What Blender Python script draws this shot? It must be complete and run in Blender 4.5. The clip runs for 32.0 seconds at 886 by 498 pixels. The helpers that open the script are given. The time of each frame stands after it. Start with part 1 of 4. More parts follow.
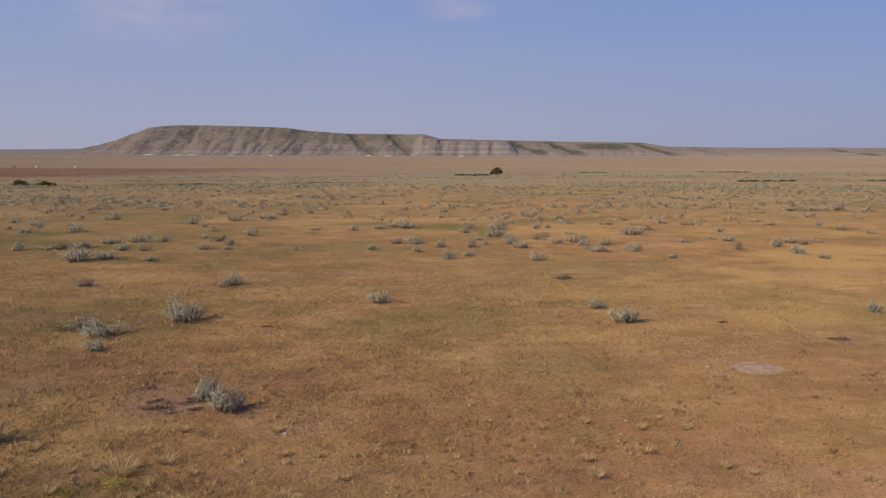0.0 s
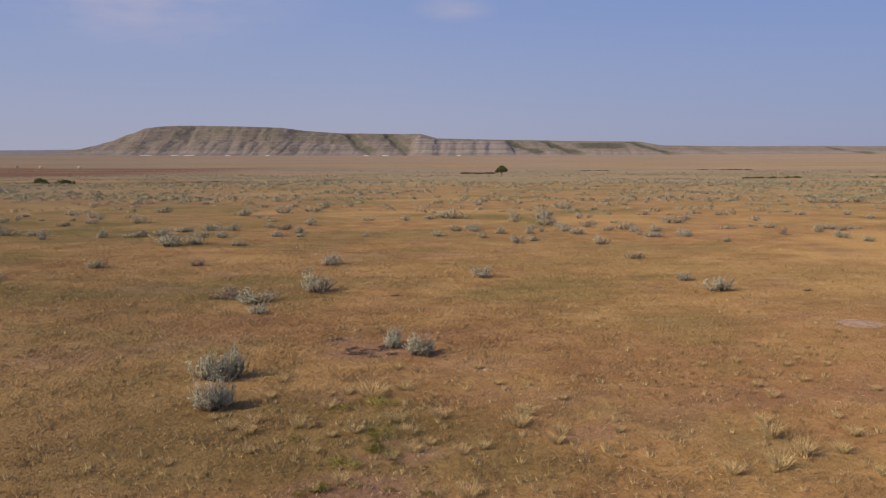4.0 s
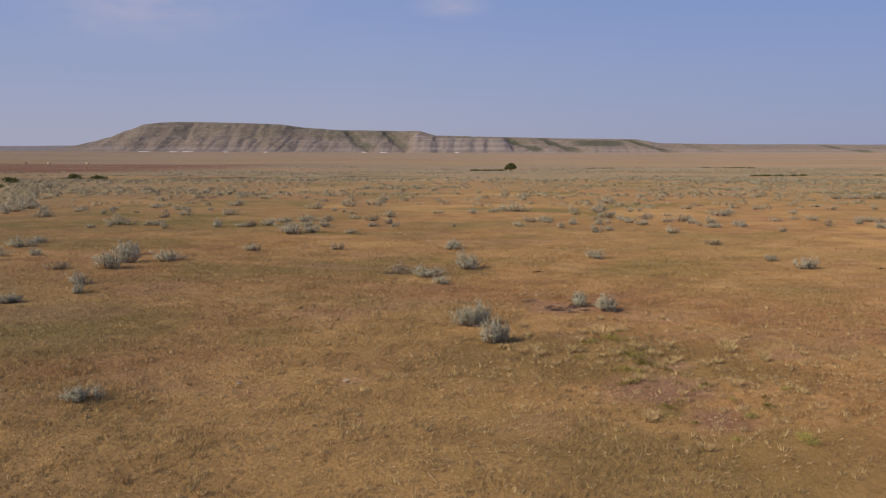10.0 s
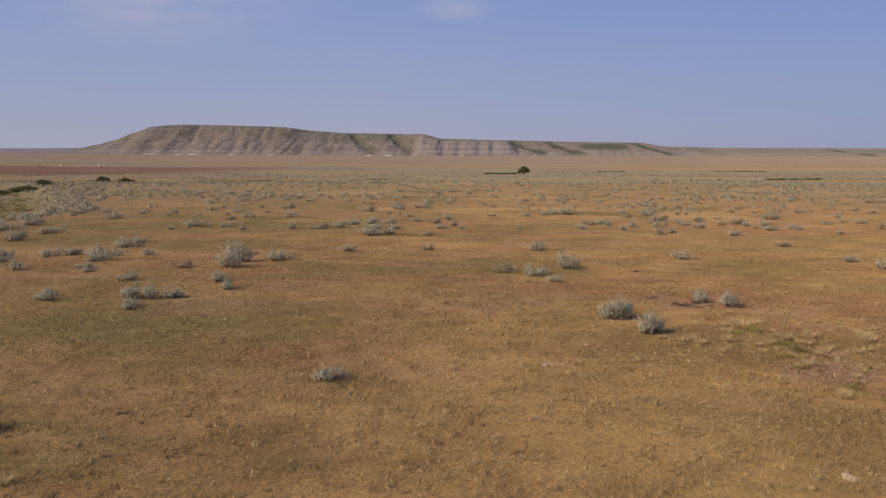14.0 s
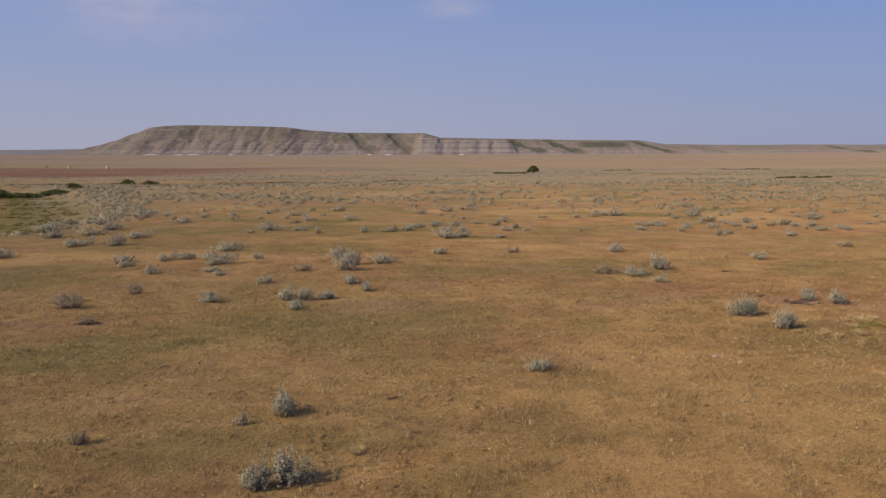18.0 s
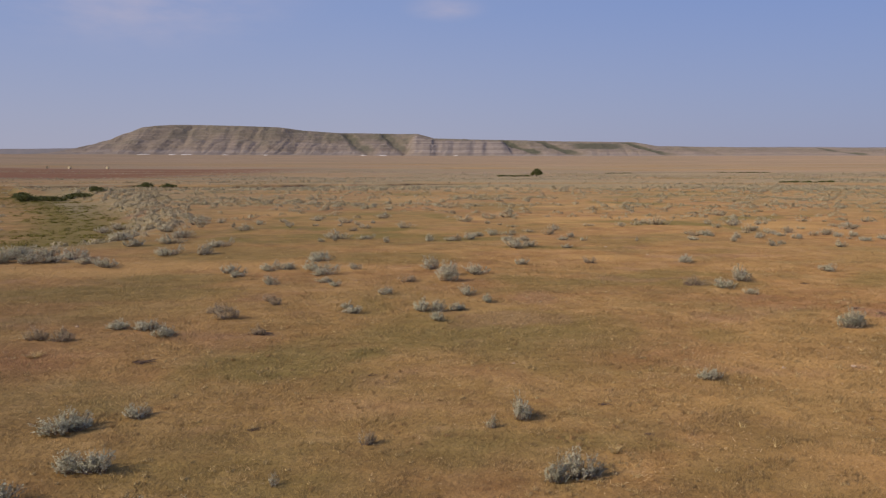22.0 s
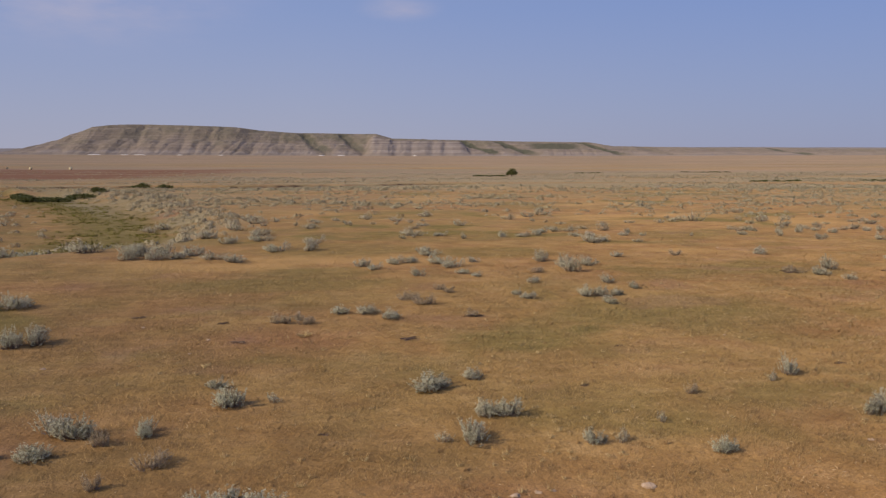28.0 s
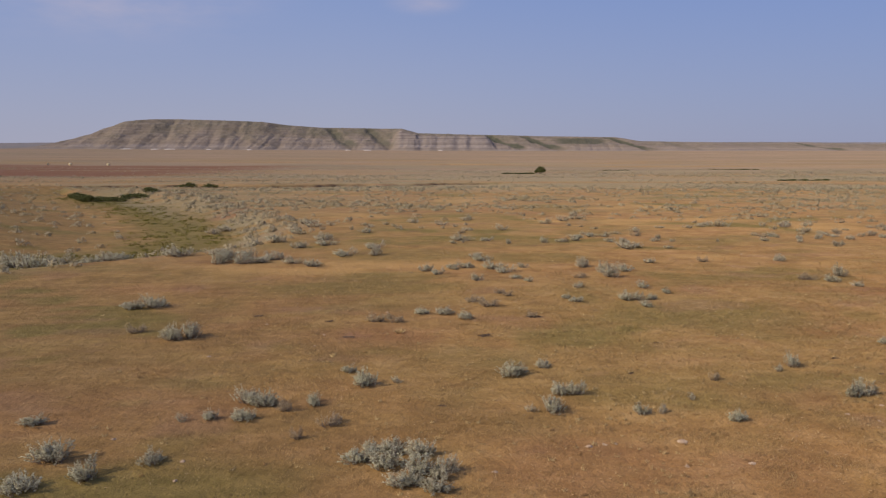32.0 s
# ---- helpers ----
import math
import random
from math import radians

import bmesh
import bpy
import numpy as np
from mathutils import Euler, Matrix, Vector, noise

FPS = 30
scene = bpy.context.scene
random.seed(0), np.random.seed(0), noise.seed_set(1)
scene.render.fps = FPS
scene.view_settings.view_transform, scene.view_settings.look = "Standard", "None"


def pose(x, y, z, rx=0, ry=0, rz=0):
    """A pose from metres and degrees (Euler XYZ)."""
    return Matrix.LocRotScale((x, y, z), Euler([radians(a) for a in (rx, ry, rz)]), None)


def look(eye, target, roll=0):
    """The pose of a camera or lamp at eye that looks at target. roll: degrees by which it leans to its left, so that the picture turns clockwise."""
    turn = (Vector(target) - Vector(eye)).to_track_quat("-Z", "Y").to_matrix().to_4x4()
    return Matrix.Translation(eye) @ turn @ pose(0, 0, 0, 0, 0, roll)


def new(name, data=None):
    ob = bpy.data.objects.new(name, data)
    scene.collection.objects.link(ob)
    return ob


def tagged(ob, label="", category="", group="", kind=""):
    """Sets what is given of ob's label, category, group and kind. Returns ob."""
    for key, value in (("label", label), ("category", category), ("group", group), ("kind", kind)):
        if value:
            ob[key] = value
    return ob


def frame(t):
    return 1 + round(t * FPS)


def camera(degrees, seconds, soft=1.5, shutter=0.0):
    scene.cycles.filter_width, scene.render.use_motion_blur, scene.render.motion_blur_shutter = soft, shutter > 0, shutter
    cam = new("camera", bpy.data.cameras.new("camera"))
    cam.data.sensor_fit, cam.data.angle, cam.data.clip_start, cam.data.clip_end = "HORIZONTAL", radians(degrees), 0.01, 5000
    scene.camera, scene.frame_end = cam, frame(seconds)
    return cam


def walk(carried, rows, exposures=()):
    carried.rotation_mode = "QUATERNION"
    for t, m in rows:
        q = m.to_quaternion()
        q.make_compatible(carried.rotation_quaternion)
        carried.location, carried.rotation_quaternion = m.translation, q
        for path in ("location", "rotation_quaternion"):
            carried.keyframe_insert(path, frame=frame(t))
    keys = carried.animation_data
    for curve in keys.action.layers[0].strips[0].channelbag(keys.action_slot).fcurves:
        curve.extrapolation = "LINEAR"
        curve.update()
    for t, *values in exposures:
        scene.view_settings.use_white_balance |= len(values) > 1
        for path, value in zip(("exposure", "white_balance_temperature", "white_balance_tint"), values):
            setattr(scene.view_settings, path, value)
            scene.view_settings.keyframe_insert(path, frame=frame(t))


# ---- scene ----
cam = camera(61.0, 32.0, 1.3)
walk(cam, [
    (0, pose(-0.000, 0.000, 4.919, 83.285, -0.127, -0.000)),
    (0.5, pose(-0.474, -0.206, 4.769, 83.255, 0.008, -0.004)),
    (1, pose(-0.940, -0.434, 4.625, 83.207, 0.118, -0.028)),
    (1.5, pose(-1.397, -0.695, 4.505, 83.152, 0.183, -0.070)),
    (2, pose(-1.851, -0.975, 4.438, 83.146, 0.208, -0.154)),
    (2.5, pose(-2.326, -1.285, 4.409, 83.160, 0.183, -0.208)),
    (3, pose(-2.826, -1.624, 4.400, 83.192, 0.129, -0.273)),
    (3.5, pose(-3.336, -1.983, 4.395, 83.232, 0.066, -0.311)),
    (5.5, pose(-5.266, -3.626, 4.465, 83.310, 0.128, -0.234)),
    (6, pose(-5.730, -4.103, 4.475, 83.281, 0.103, -0.265)),
    (6.5, pose(-6.222, -4.588, 4.475, 83.205, 0.092, -0.317)),
    (7, pose(-6.743, -5.075, 4.458, 83.110, 0.119, -0.404)),
    (7.5, pose(-7.257, -5.537, 4.434, 83.046, 0.152, -0.493)),
    (8, pose(-7.736, -5.951, 4.425, 83.021, 0.169, -0.588)),
    (8.5, pose(-8.169, -6.309, 4.429, 83.010, 0.133, -0.632)),
    (9, pose(-8.561, -6.617, 4.438, 83.022, 0.064, -0.650)),
    (9.5, pose(-8.928, -6.891, 4.442, 83.038, -0.036, -0.619)),
    (10, pose(-9.300, -7.137, 4.434, 83.048, -0.111, -0.545)),
    (10.5, pose(-9.694, -7.363, 4.407, 83.052, -0.152, -0.455)),
    (11, pose(-10.112, -7.575, 4.381, 83.035, -0.168, -0.383)),
    (11.5, pose(-10.574, -7.770, 4.374, 83.044, -0.177, -0.348)),
    (12, pose(-11.099, -7.977, 4.387, 83.057, -0.168, -0.294)),
    (12.5, pose(-11.665, -8.196, 4.413, 83.086, -0.160, -0.255)),
    (13, pose(-12.258, -8.424, 4.457, 83.168, -0.189, -0.246)),
    (13.5, pose(-12.871, -8.664, 4.503, 83.227, -0.209, -0.255)),
    (14, pose(-13.495, -8.914, 4.536, 83.275, -0.216, -0.272)),
    (14.5, pose(-14.127, -9.167, 4.564, 83.329, -0.222, -0.303)),
    (16.5, pose(-16.549, -10.290, 4.736, 83.316, 0.028, -0.361)),
    (17, pose(-17.085, -10.562, 4.823, 83.272, 0.087, -0.367)),
    (17.5, pose(-17.610, -10.842, 4.912, 83.229, 0.118, -0.371)),
    (18, pose(-18.135, -11.143, 4.995, 83.182, 0.149, -0.375)),
    (18.5, pose(-18.654, -11.460, 5.089, 83.130, 0.193, -0.379)),
    (19, pose(-19.173, -11.765, 5.198, 83.102, 0.218, -0.404)),
    (19.5, pose(-19.739, -12.044, 5.318, 83.069, 0.194, -0.420)),
    (20, pose(-20.357, -12.297, 5.459, 83.075, 0.140, -0.459)),
    (20.5, pose(-21.009, -12.541, 5.603, 83.112, 0.041, -0.510)),
    (21, pose(-21.690, -12.776, 5.713, 83.111, -0.056, -0.570)),
    (21.5, pose(-22.412, -12.995, 5.781, 83.160, -0.098, -0.645)),
    (22, pose(-23.193, -13.223, 5.822, 83.233, -0.103, -0.946)),
    (22.5, pose(-23.902, -13.483, 5.815, 83.283, -0.116, -2.383)),
    (23, pose(-24.630, -13.760, 5.813, 83.326, -0.089, -4.060)),
    (23.5, pose(-25.464, -14.005, 5.835, 83.405, -0.031, -4.723)),
    (24, pose(-26.293, -14.225, 5.868, 83.457, -0.038, -4.765)),
    (24.5, pose(-27.084, -14.465, 5.891, 83.495, -0.045, -4.620)),
    (25, pose(-27.862, -14.730, 5.897, 83.548, -0.016, -4.502)),
    (25.5, pose(-28.630, -15.002, 5.913, 83.564, 0.013, -4.427)),
    (27.5, pose(-31.447, -15.997, 5.880, 83.317, -0.085, -4.310)),
    (28, pose(-32.125, -16.310, 5.893, 83.238, -0.048, -4.284)),
    (28.5, pose(-32.768, -16.673, 5.917, 83.228, -0.069, -4.211)),
    (29, pose(-33.311, -17.129, 5.953, 83.203, -0.101, -4.163)),
    (29.5, pose(-33.706, -17.709, 6.015, 83.118, -0.135, -4.146)),
    (30, pose(-33.948, -18.400, 6.168, 83.076, -0.134, -4.218)),
    (30.5, pose(-34.100, -19.195, 6.412, 83.040, -0.122, -4.215)),
    (31, pose(-34.238, -20.074, 6.714, 82.965, -0.099, -3.786)),
    (31.5, pose(-34.368, -21.008, 7.045, 82.901, -0.085, -2.870)),
    (32, pose(-34.398, -21.976, 7.384, 82.810, -0.140, -2.380)),
], exposures=[(0, 0.0), (32, 0.0)])

# ---- world and sun ----
SUN_ELEVATION, SUN_AZIMUTH = 34.0, -115.0   # degrees; azimuth from straight ahead, positive to the right

world = bpy.data.worlds.new("hazy_summer_sky")
scene.world = world
world.use_nodes = True
wt = world.node_tree
wt.nodes.clear()


def wnode(kind, **values):
    n = wt.nodes.new(kind)
    for k, v in values.items():
        n.inputs[k].default_value = v
    return n


sky = wt.nodes.new("ShaderNodeTexSky")
sky.sky_type, sky.sun_disc = "NISHITA", False
sky.sun_elevation, sky.sun_rotation = radians(SUN_ELEVATION), radians(360 + SUN_AZIMUTH)
sky.altitude, sky.air_density, sky.dust_density, sky.ozone_density = 800, 1.0, 1.2, 3.0
coord = wt.nodes.new("ShaderNodeTexCoord")
# thin smoke haze low in the sky, and a few pale wisps high up
split = wt.nodes.new("ShaderNodeSeparateXYZ")
haze = wnode("ShaderNodeMapRange", **{"From Min": 0.0, "From Max": 0.24, "To Min": 0.95, "To Max": 0.72})
# the smoke thins away from the sun, to the right
smoke_side = wnode("ShaderNodeMapRange", **{"From Min": -0.1, "From Max": 0.55, "To Min": 0.0, "To Max": 1.0})
thinner = wt.nodes.new("ShaderNodeMix")
thinner.data_type, thinner.blend_type = "RGBA", "MULTIPLY"
thinner.inputs[7].default_value = (0.79, 0.84, 0.95, 1)
hazy = wt.nodes.new("ShaderNodeMix")
hazy.data_type = "RGBA"
haze_rise = wnode("ShaderNodeMapRange", **{"From Min": 0.0, "From Max": 0.19, "To Min": 0.0, "To Max": 1.0})
haze_tone = wt.nodes.new("ShaderNodeMix")
haze_tone.data_type = "RGBA"
haze_tone.inputs[6].default_value, haze_tone.inputs[7].default_value = (4.2, 4.25, 5.5, 1), (3.0, 3.8, 6.8, 1)
stretch = wt.nodes.new("ShaderNodeMapping")
stretch.inputs["Scale"].default_value = (2.2, 2.2, 7.0)
wisps = wnode("ShaderNodeTexNoise", Scale=3.1, Detail=5.0, Roughness=0.6)
wisp_ramp = wnode("ShaderNodeMapRange", **{"From Min": 0.36, "From Max": 0.72, "To Min": 0.0, "To Max": 0.5})


def cloud_bank(azimuth, elevation, reach):
    """1 in the middle of a thin cloud bank in that direction of the sky, 0 outside it."""
    a, e = radians(azimuth), radians(elevation)
    flat = wt.nodes.new("ShaderNodeVectorMath")
    flat.operation = "SUBTRACT"
    flat.inputs[1].default_value = (math.sin(a) * math.cos(e), math.cos(a) * math.cos(e), math.sin(e))
    wide = wt.nodes.new("ShaderNodeVectorMath")
    wide.operation = "MULTIPLY"
    wide.inputs[1].default_value = (1, 1, 3.2)
    far = wt.nodes.new("ShaderNodeVectorMath")
    far.operation = "LENGTH"
    fade = wnode("ShaderNodeMapRange", **{"From Min": 0.0, "From Max": reach, "To Min": 1.0, "To Max": 0.0})
    fade.interpolation_type = "SMOOTHSTEP"
    wt.links.new(coord.outputs["Generated"], flat.inputs[0])
    wt.links.new(flat.outputs[0], wide.inputs[0])
    wt.links.new(wide.outputs[0], far.inputs[0])
    wt.links.new(far.outputs["Value"], fade.inputs["Value"])
    return fade.outputs[0]


def both(a, b, op):
    n = wt.nodes.new("ShaderNodeMath")
    n.operation = op
    wt.links.new(a, n.inputs[0])
    wt.links.new(b, n.inputs[1])
    return n.outputs[0]


banks = both(both(cloud_bank(-21.0, 10.8, 0.26), cloud_bank(-26, 11.6, 0.20), "MAXIMUM"), cloud_bank(1.1, 11.0, 0.066), "MAXIMUM")
cloudy = wt.nodes.new("ShaderNodeMix")
cloudy.data_type = "RGBA"
cloudy.inputs[7].default_value = (6.0, 5.3, 6.2, 1)
back = wnode("ShaderNodeBackground", Strength=0.088)
wout = wt.nodes.new("ShaderNodeOutputWorld")
for a, b in (
    (coord.outputs["Generated"], split.inputs[0]), (split.outputs["Z"], haze.inputs["Value"]),
    (split.outputs["Z"], haze_rise.inputs["Value"]), (haze_rise.outputs[0], haze_tone.inputs[0]), (haze_tone.outputs[2], thinner.inputs[6]),
    (split.outputs["X"], smoke_side.inputs["Value"]), (smoke_side.outputs[0], thinner.inputs[0]), (thinner.outputs[2], hazy.inputs[7]),
    (haze.outputs[0], hazy.inputs[0]), (sky.outputs[0], hazy.inputs[6]),
    (coord.outputs["Generated"], stretch.inputs["Vector"]), (stretch.outputs[0], wisps.inputs["Vector"]),
    (wisps.outputs["Fac"], wisp_ramp.inputs["Value"]), (both(wisp_ramp.outputs[0], banks, "MULTIPLY"), cloudy.inputs[0]),
    (hazy.outputs[2], cloudy.inputs[6]), (cloudy.outputs[2], back.inputs["Color"]), (back.outputs[0], wout.inputs[0]),
):
    wt.links.new(a, b)

sun = new("sun", bpy.data.lights.new("sun", "SUN"))
sun.data.energy, sun.data.angle, sun.data.color = 4.5, radians(1.0), (1.0, 0.84, 0.66)
_az, _el = radians(SUN_AZIMUTH), radians(SUN_ELEVATION)
sun_way = Vector((math.sin(_az) * math.cos(_el), math.cos(_az) * math.cos(_el), math.sin(_el)))
sun.matrix_world = look(sun_way * 100, (0, 0, 0))


# ---- materials ----
class Mat:
    """A small builder of node materials."""

    def __init__(self, name, roughness=0.9, specular=0.2, rough_diffuse=0.48):
        self.m = bpy.data.materials.new(name)
        self.m.use_nodes = True
        self.t = self.m.node_tree
        self.b = self.t.nodes["Principled BSDF"]
        self.b.inputs["Roughness"].default_value = roughness
        self.b.inputs["Specular IOR Level"].default_value = specular
        self.b.inputs["Diffuse Roughness"].default_value = rough_diffuse
        self.out = self.t.nodes["Material Output"]

    def node(self, kind, **values):
        n = self.t.nodes.new(kind)
        for k, v in values.items():
            n.inputs[k].default_value = v
        return n

    def link(self, a, b):
        self.t.links.new(a, b)

    def position(self):
        return self.node("ShaderNodeNewGeometry").outputs["Position"]

    def noise(self, where, scale, detail=4.0, rough=0.55, squash=None):
        if squash:
            mp = self.node("ShaderNodeMapping")
            mp.inputs["Scale"].default_value = squash
            self.link(where, mp.inputs["Vector"])
            where = mp.outputs[0]
        n = self.node("ShaderNodeTexNoise", Scale=scale, Detail=detail, Roughness=rough)
        self.link(where, n.inputs["Vector"])
        return n.outputs["Fac"]

    def attr(self, name):
        n = self.node("ShaderNodeAttribute")
        n.attribute_name = name
        return n.outputs["Fac"]

    def ramp(self, fac, stops):
        n = self.node("ShaderNodeValToRGB")
        e = n.color_ramp.elements
        while len(e) < len(stops):
            e.new(0.5)
        for el, (p, c) in zip(e, stops):
            el.position, el.color = p, (*c, 1)
        self.link(fac, n.inputs[0])
        return n.outputs[0]

    def span(self, fac, a, b, lo=0.0, hi=1.0):
        n = self.node("ShaderNodeMapRange", **{"From Min": a, "From Max": b, "To Min": lo, "To Max": hi})
        self.link(fac, n.inputs["Value"])
        return n.outputs[0]

    def times(self, a, b, op="MULTIPLY"):
        n = self.node("ShaderNodeMath")
        n.operation = op
        for k, v in ((0, a), (1, b)):
            if isinstance(v, (int, float)):
                n.inputs[k].default_value = v
            else:
                self.link(v, n.inputs[k])
        return n.outputs[0]

    def mix(self, fac, a, b, blend="MIX"):
        n = self.node("ShaderNodeMix")
        n.data_type, n.blend_type = "RGBA", blend
        for k, v in ((0, fac), (6, a), (7, b)):
            if isinstance(v, (int, float)):
                n.inputs[k].default_value = v
            elif isinstance(v, tuple):
                n.inputs[k].default_value = (*v, 1)
            else:
                self.link(v, n.inputs[k])
        return n.outputs[2]

    def colour(self, c):
        self.link(c, self.b.inputs["Base Color"])

    def bump(self, height, strength, distance):
        n = self.node("ShaderNodeBump", Strength=strength, Distance=distance)
        self.link(height, n.inputs["Height"])
        self.link(n.outputs[0], self.b.inputs["Normal"])

    def thin(self, colour, share=0.35):
        """Leaves and blades let some light through."""
        tr = self.node("ShaderNodeBsdfTranslucent")
        self.link(colour, tr.inputs["Color"])
        mx = self.node("ShaderNodeMixShader", Fac=share)
        self.link(self.b.outputs[0], mx.inputs[1])
        self.link(tr.outputs[0], mx.inputs[2])
        self.link(mx.outputs[0], self.out.inputs[0])


def prairie_colour(m, where):
    """Cured grass in straw, rust and olive over dust-coloured soil; patches come from the plan's own masks, and
    distance haze is tinted in.
    """
    big = m.noise(where, 0.045, 4, 0.6)
    mid = m.noise(where, 0.42, 6, 0.68)
    streak = m.noise(where, 1.3, 5, 0.7, (0.55, 1.0, 1.0))
    fine = m.noise(where, 4.2, 5, 0.7)
    base = m.ramp(mid, [(0.30, (0.205, 0.112, 0.043)), (0.43, (0.315, 0.176, 0.063)), (0.54, (0.419, 0.242, 0.084)), (0.70, (0.550, 0.345, 0.150))])
    base = m.mix(m.span(big, 0.44, 0.62, 0, 0.55), base, (0.315, 0.222, 0.075))
    lane = m.noise(where, 0.16, 5, 0.62, (0.7, 1.0, 1.0))
    base = m.mix(m.span(lane, 0.50, 0.62, 0, 0.68), base, (0.240, 0.180, 0.066))
    base = m.mix(m.span(lane, 0.46, 0.34, 0, 0.5), base, (0.400, 0.225, 0.105))
    base = m.mix(m.span(streak, 0.52, 0.72, 0, 0.65), base, (0.521, 0.330, 0.148))
    base = m.mix(m.span(streak, 0.46, 0.30, 0, 0.60), base, (0.240, 0.122, 0.046))
    base = m.mix(m.times(m.span(fine, 0.42, 0.72), 0.45), base, (0.200, 0.113, 0.048))
    base = m.mix(m.attr("rust"), base, m.mix(m.span(streak, 0.35, 0.65), (0.209, 0.098, 0.040), (0.349, 0.178, 0.081)))
    base = m.mix(m.attr("straw"), base, (0.507, 0.315, 0.114))
    base = m.mix(m.attr("green"), base, m.mix(m.span(streak, 0.35, 0.65), (0.119, 0.106, 0.025), (0.219, 0.178, 0.050)))
    base = m.mix(m.attr("sage"), base, (0.310, 0.265, 0.160))
    # distance haze painted over the far plain, in tan and olive-grey streaks
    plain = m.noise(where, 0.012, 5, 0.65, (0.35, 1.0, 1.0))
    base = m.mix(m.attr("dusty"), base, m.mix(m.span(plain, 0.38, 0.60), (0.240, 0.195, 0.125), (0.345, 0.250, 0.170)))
    base = m.mix(m.attr("bare"), base, m.mix(m.span(mid, 0.36, 0.62), (0.190, 0.095, 0.058), (0.340, 0.200, 0.125)))
    base = m.mix(1.0, base, (0.995, 0.995, 1.03), "MULTIPLY")
    return base, fine, mid


def ground_material():
    m = Mat("dry_prairie", 0.95, 0.1)
    where = m.position()
    base, fine, mid = prairie_colour(m, where)
    tiny = m.noise(where, 19.0, 4, 0.7)
    base = m.mix(m.span(tiny, 0.36, 0.62, 0.5, 0.0), base, (0.135, 0.084, 0.044))
    base = m.mix(m.attr("field"), base, (0.185, 0.092, 0.052))
    # darker brown along the cutbank
    base = m.mix(m.attr("damp"), base, (0.060, 0.042, 0.028))
    m.colour(base)
    clump = m.noise(where, 1.6, 3, 0.6)
    m.bump(m.times(m.times(fine, m.times(tiny, 0.5), "ADD"), m.times(clump, 2.2), "ADD"), 0.75, 0.06)
    return m.m


def grass_material():
    m = Mat("cured_grass", 0.85, 0.15)
    base, fine, mid = prairie_colour(m, m.position())
    base = m.mix(m.attr("tone"), m.mix(0.2, base, (0.30, 0.165, 0.075)), m.mix(0.42, base, (0.60, 0.43, 0.21)))
    m.colour(base)
    m.thin(base, 0.28)
    return m.m


def sage_leaf_material(name="sage_leaf", tint=(1, 1, 1), even=0.0):
    m = Mat(name, 0.8, 0.2)
    info = m.node("ShaderNodeObjectInfo").outputs["Random"]
    isl = m.node("ShaderNodeNewGeometry").outputs["Random Per Island"]
    c = m.ramp(isl, [(0.0, tuple(a * b for a, b in zip((0.33, 0.322, 0.228), tint))), (0.5, tuple(a * b for a, b in zip((0.465, 0.455, 0.328), tint))),
                     (1.0, tuple(a * b for a, b in zip((0.58, 0.572, 0.425), tint)))])
    c = m.mix(even, c, tuple(a * b for a, b in zip((0.50, 0.475, 0.375), tint)))
    c = m.mix(m.span(info, 0, 1, 0.0, 0.35), c, tuple(a * b for a, b in zip((0.50, 0.43, 0.33), tint)))
    m.colour(c)
    m.thin(c, 0.22)
    return m.m


def plain_material(name, a, b, scale, roughness=0.9, bump=0.0, specular=0.2):
    m = Mat(name, roughness, specular)
    where = m.position()
    n = m.noise(where, scale, 5, 0.65)
    m.colour(m.mix(m.span(n, 0.3, 0.7), a, b))
    if bump:
        m.bump(n, 0.8, bump)
    return m.m


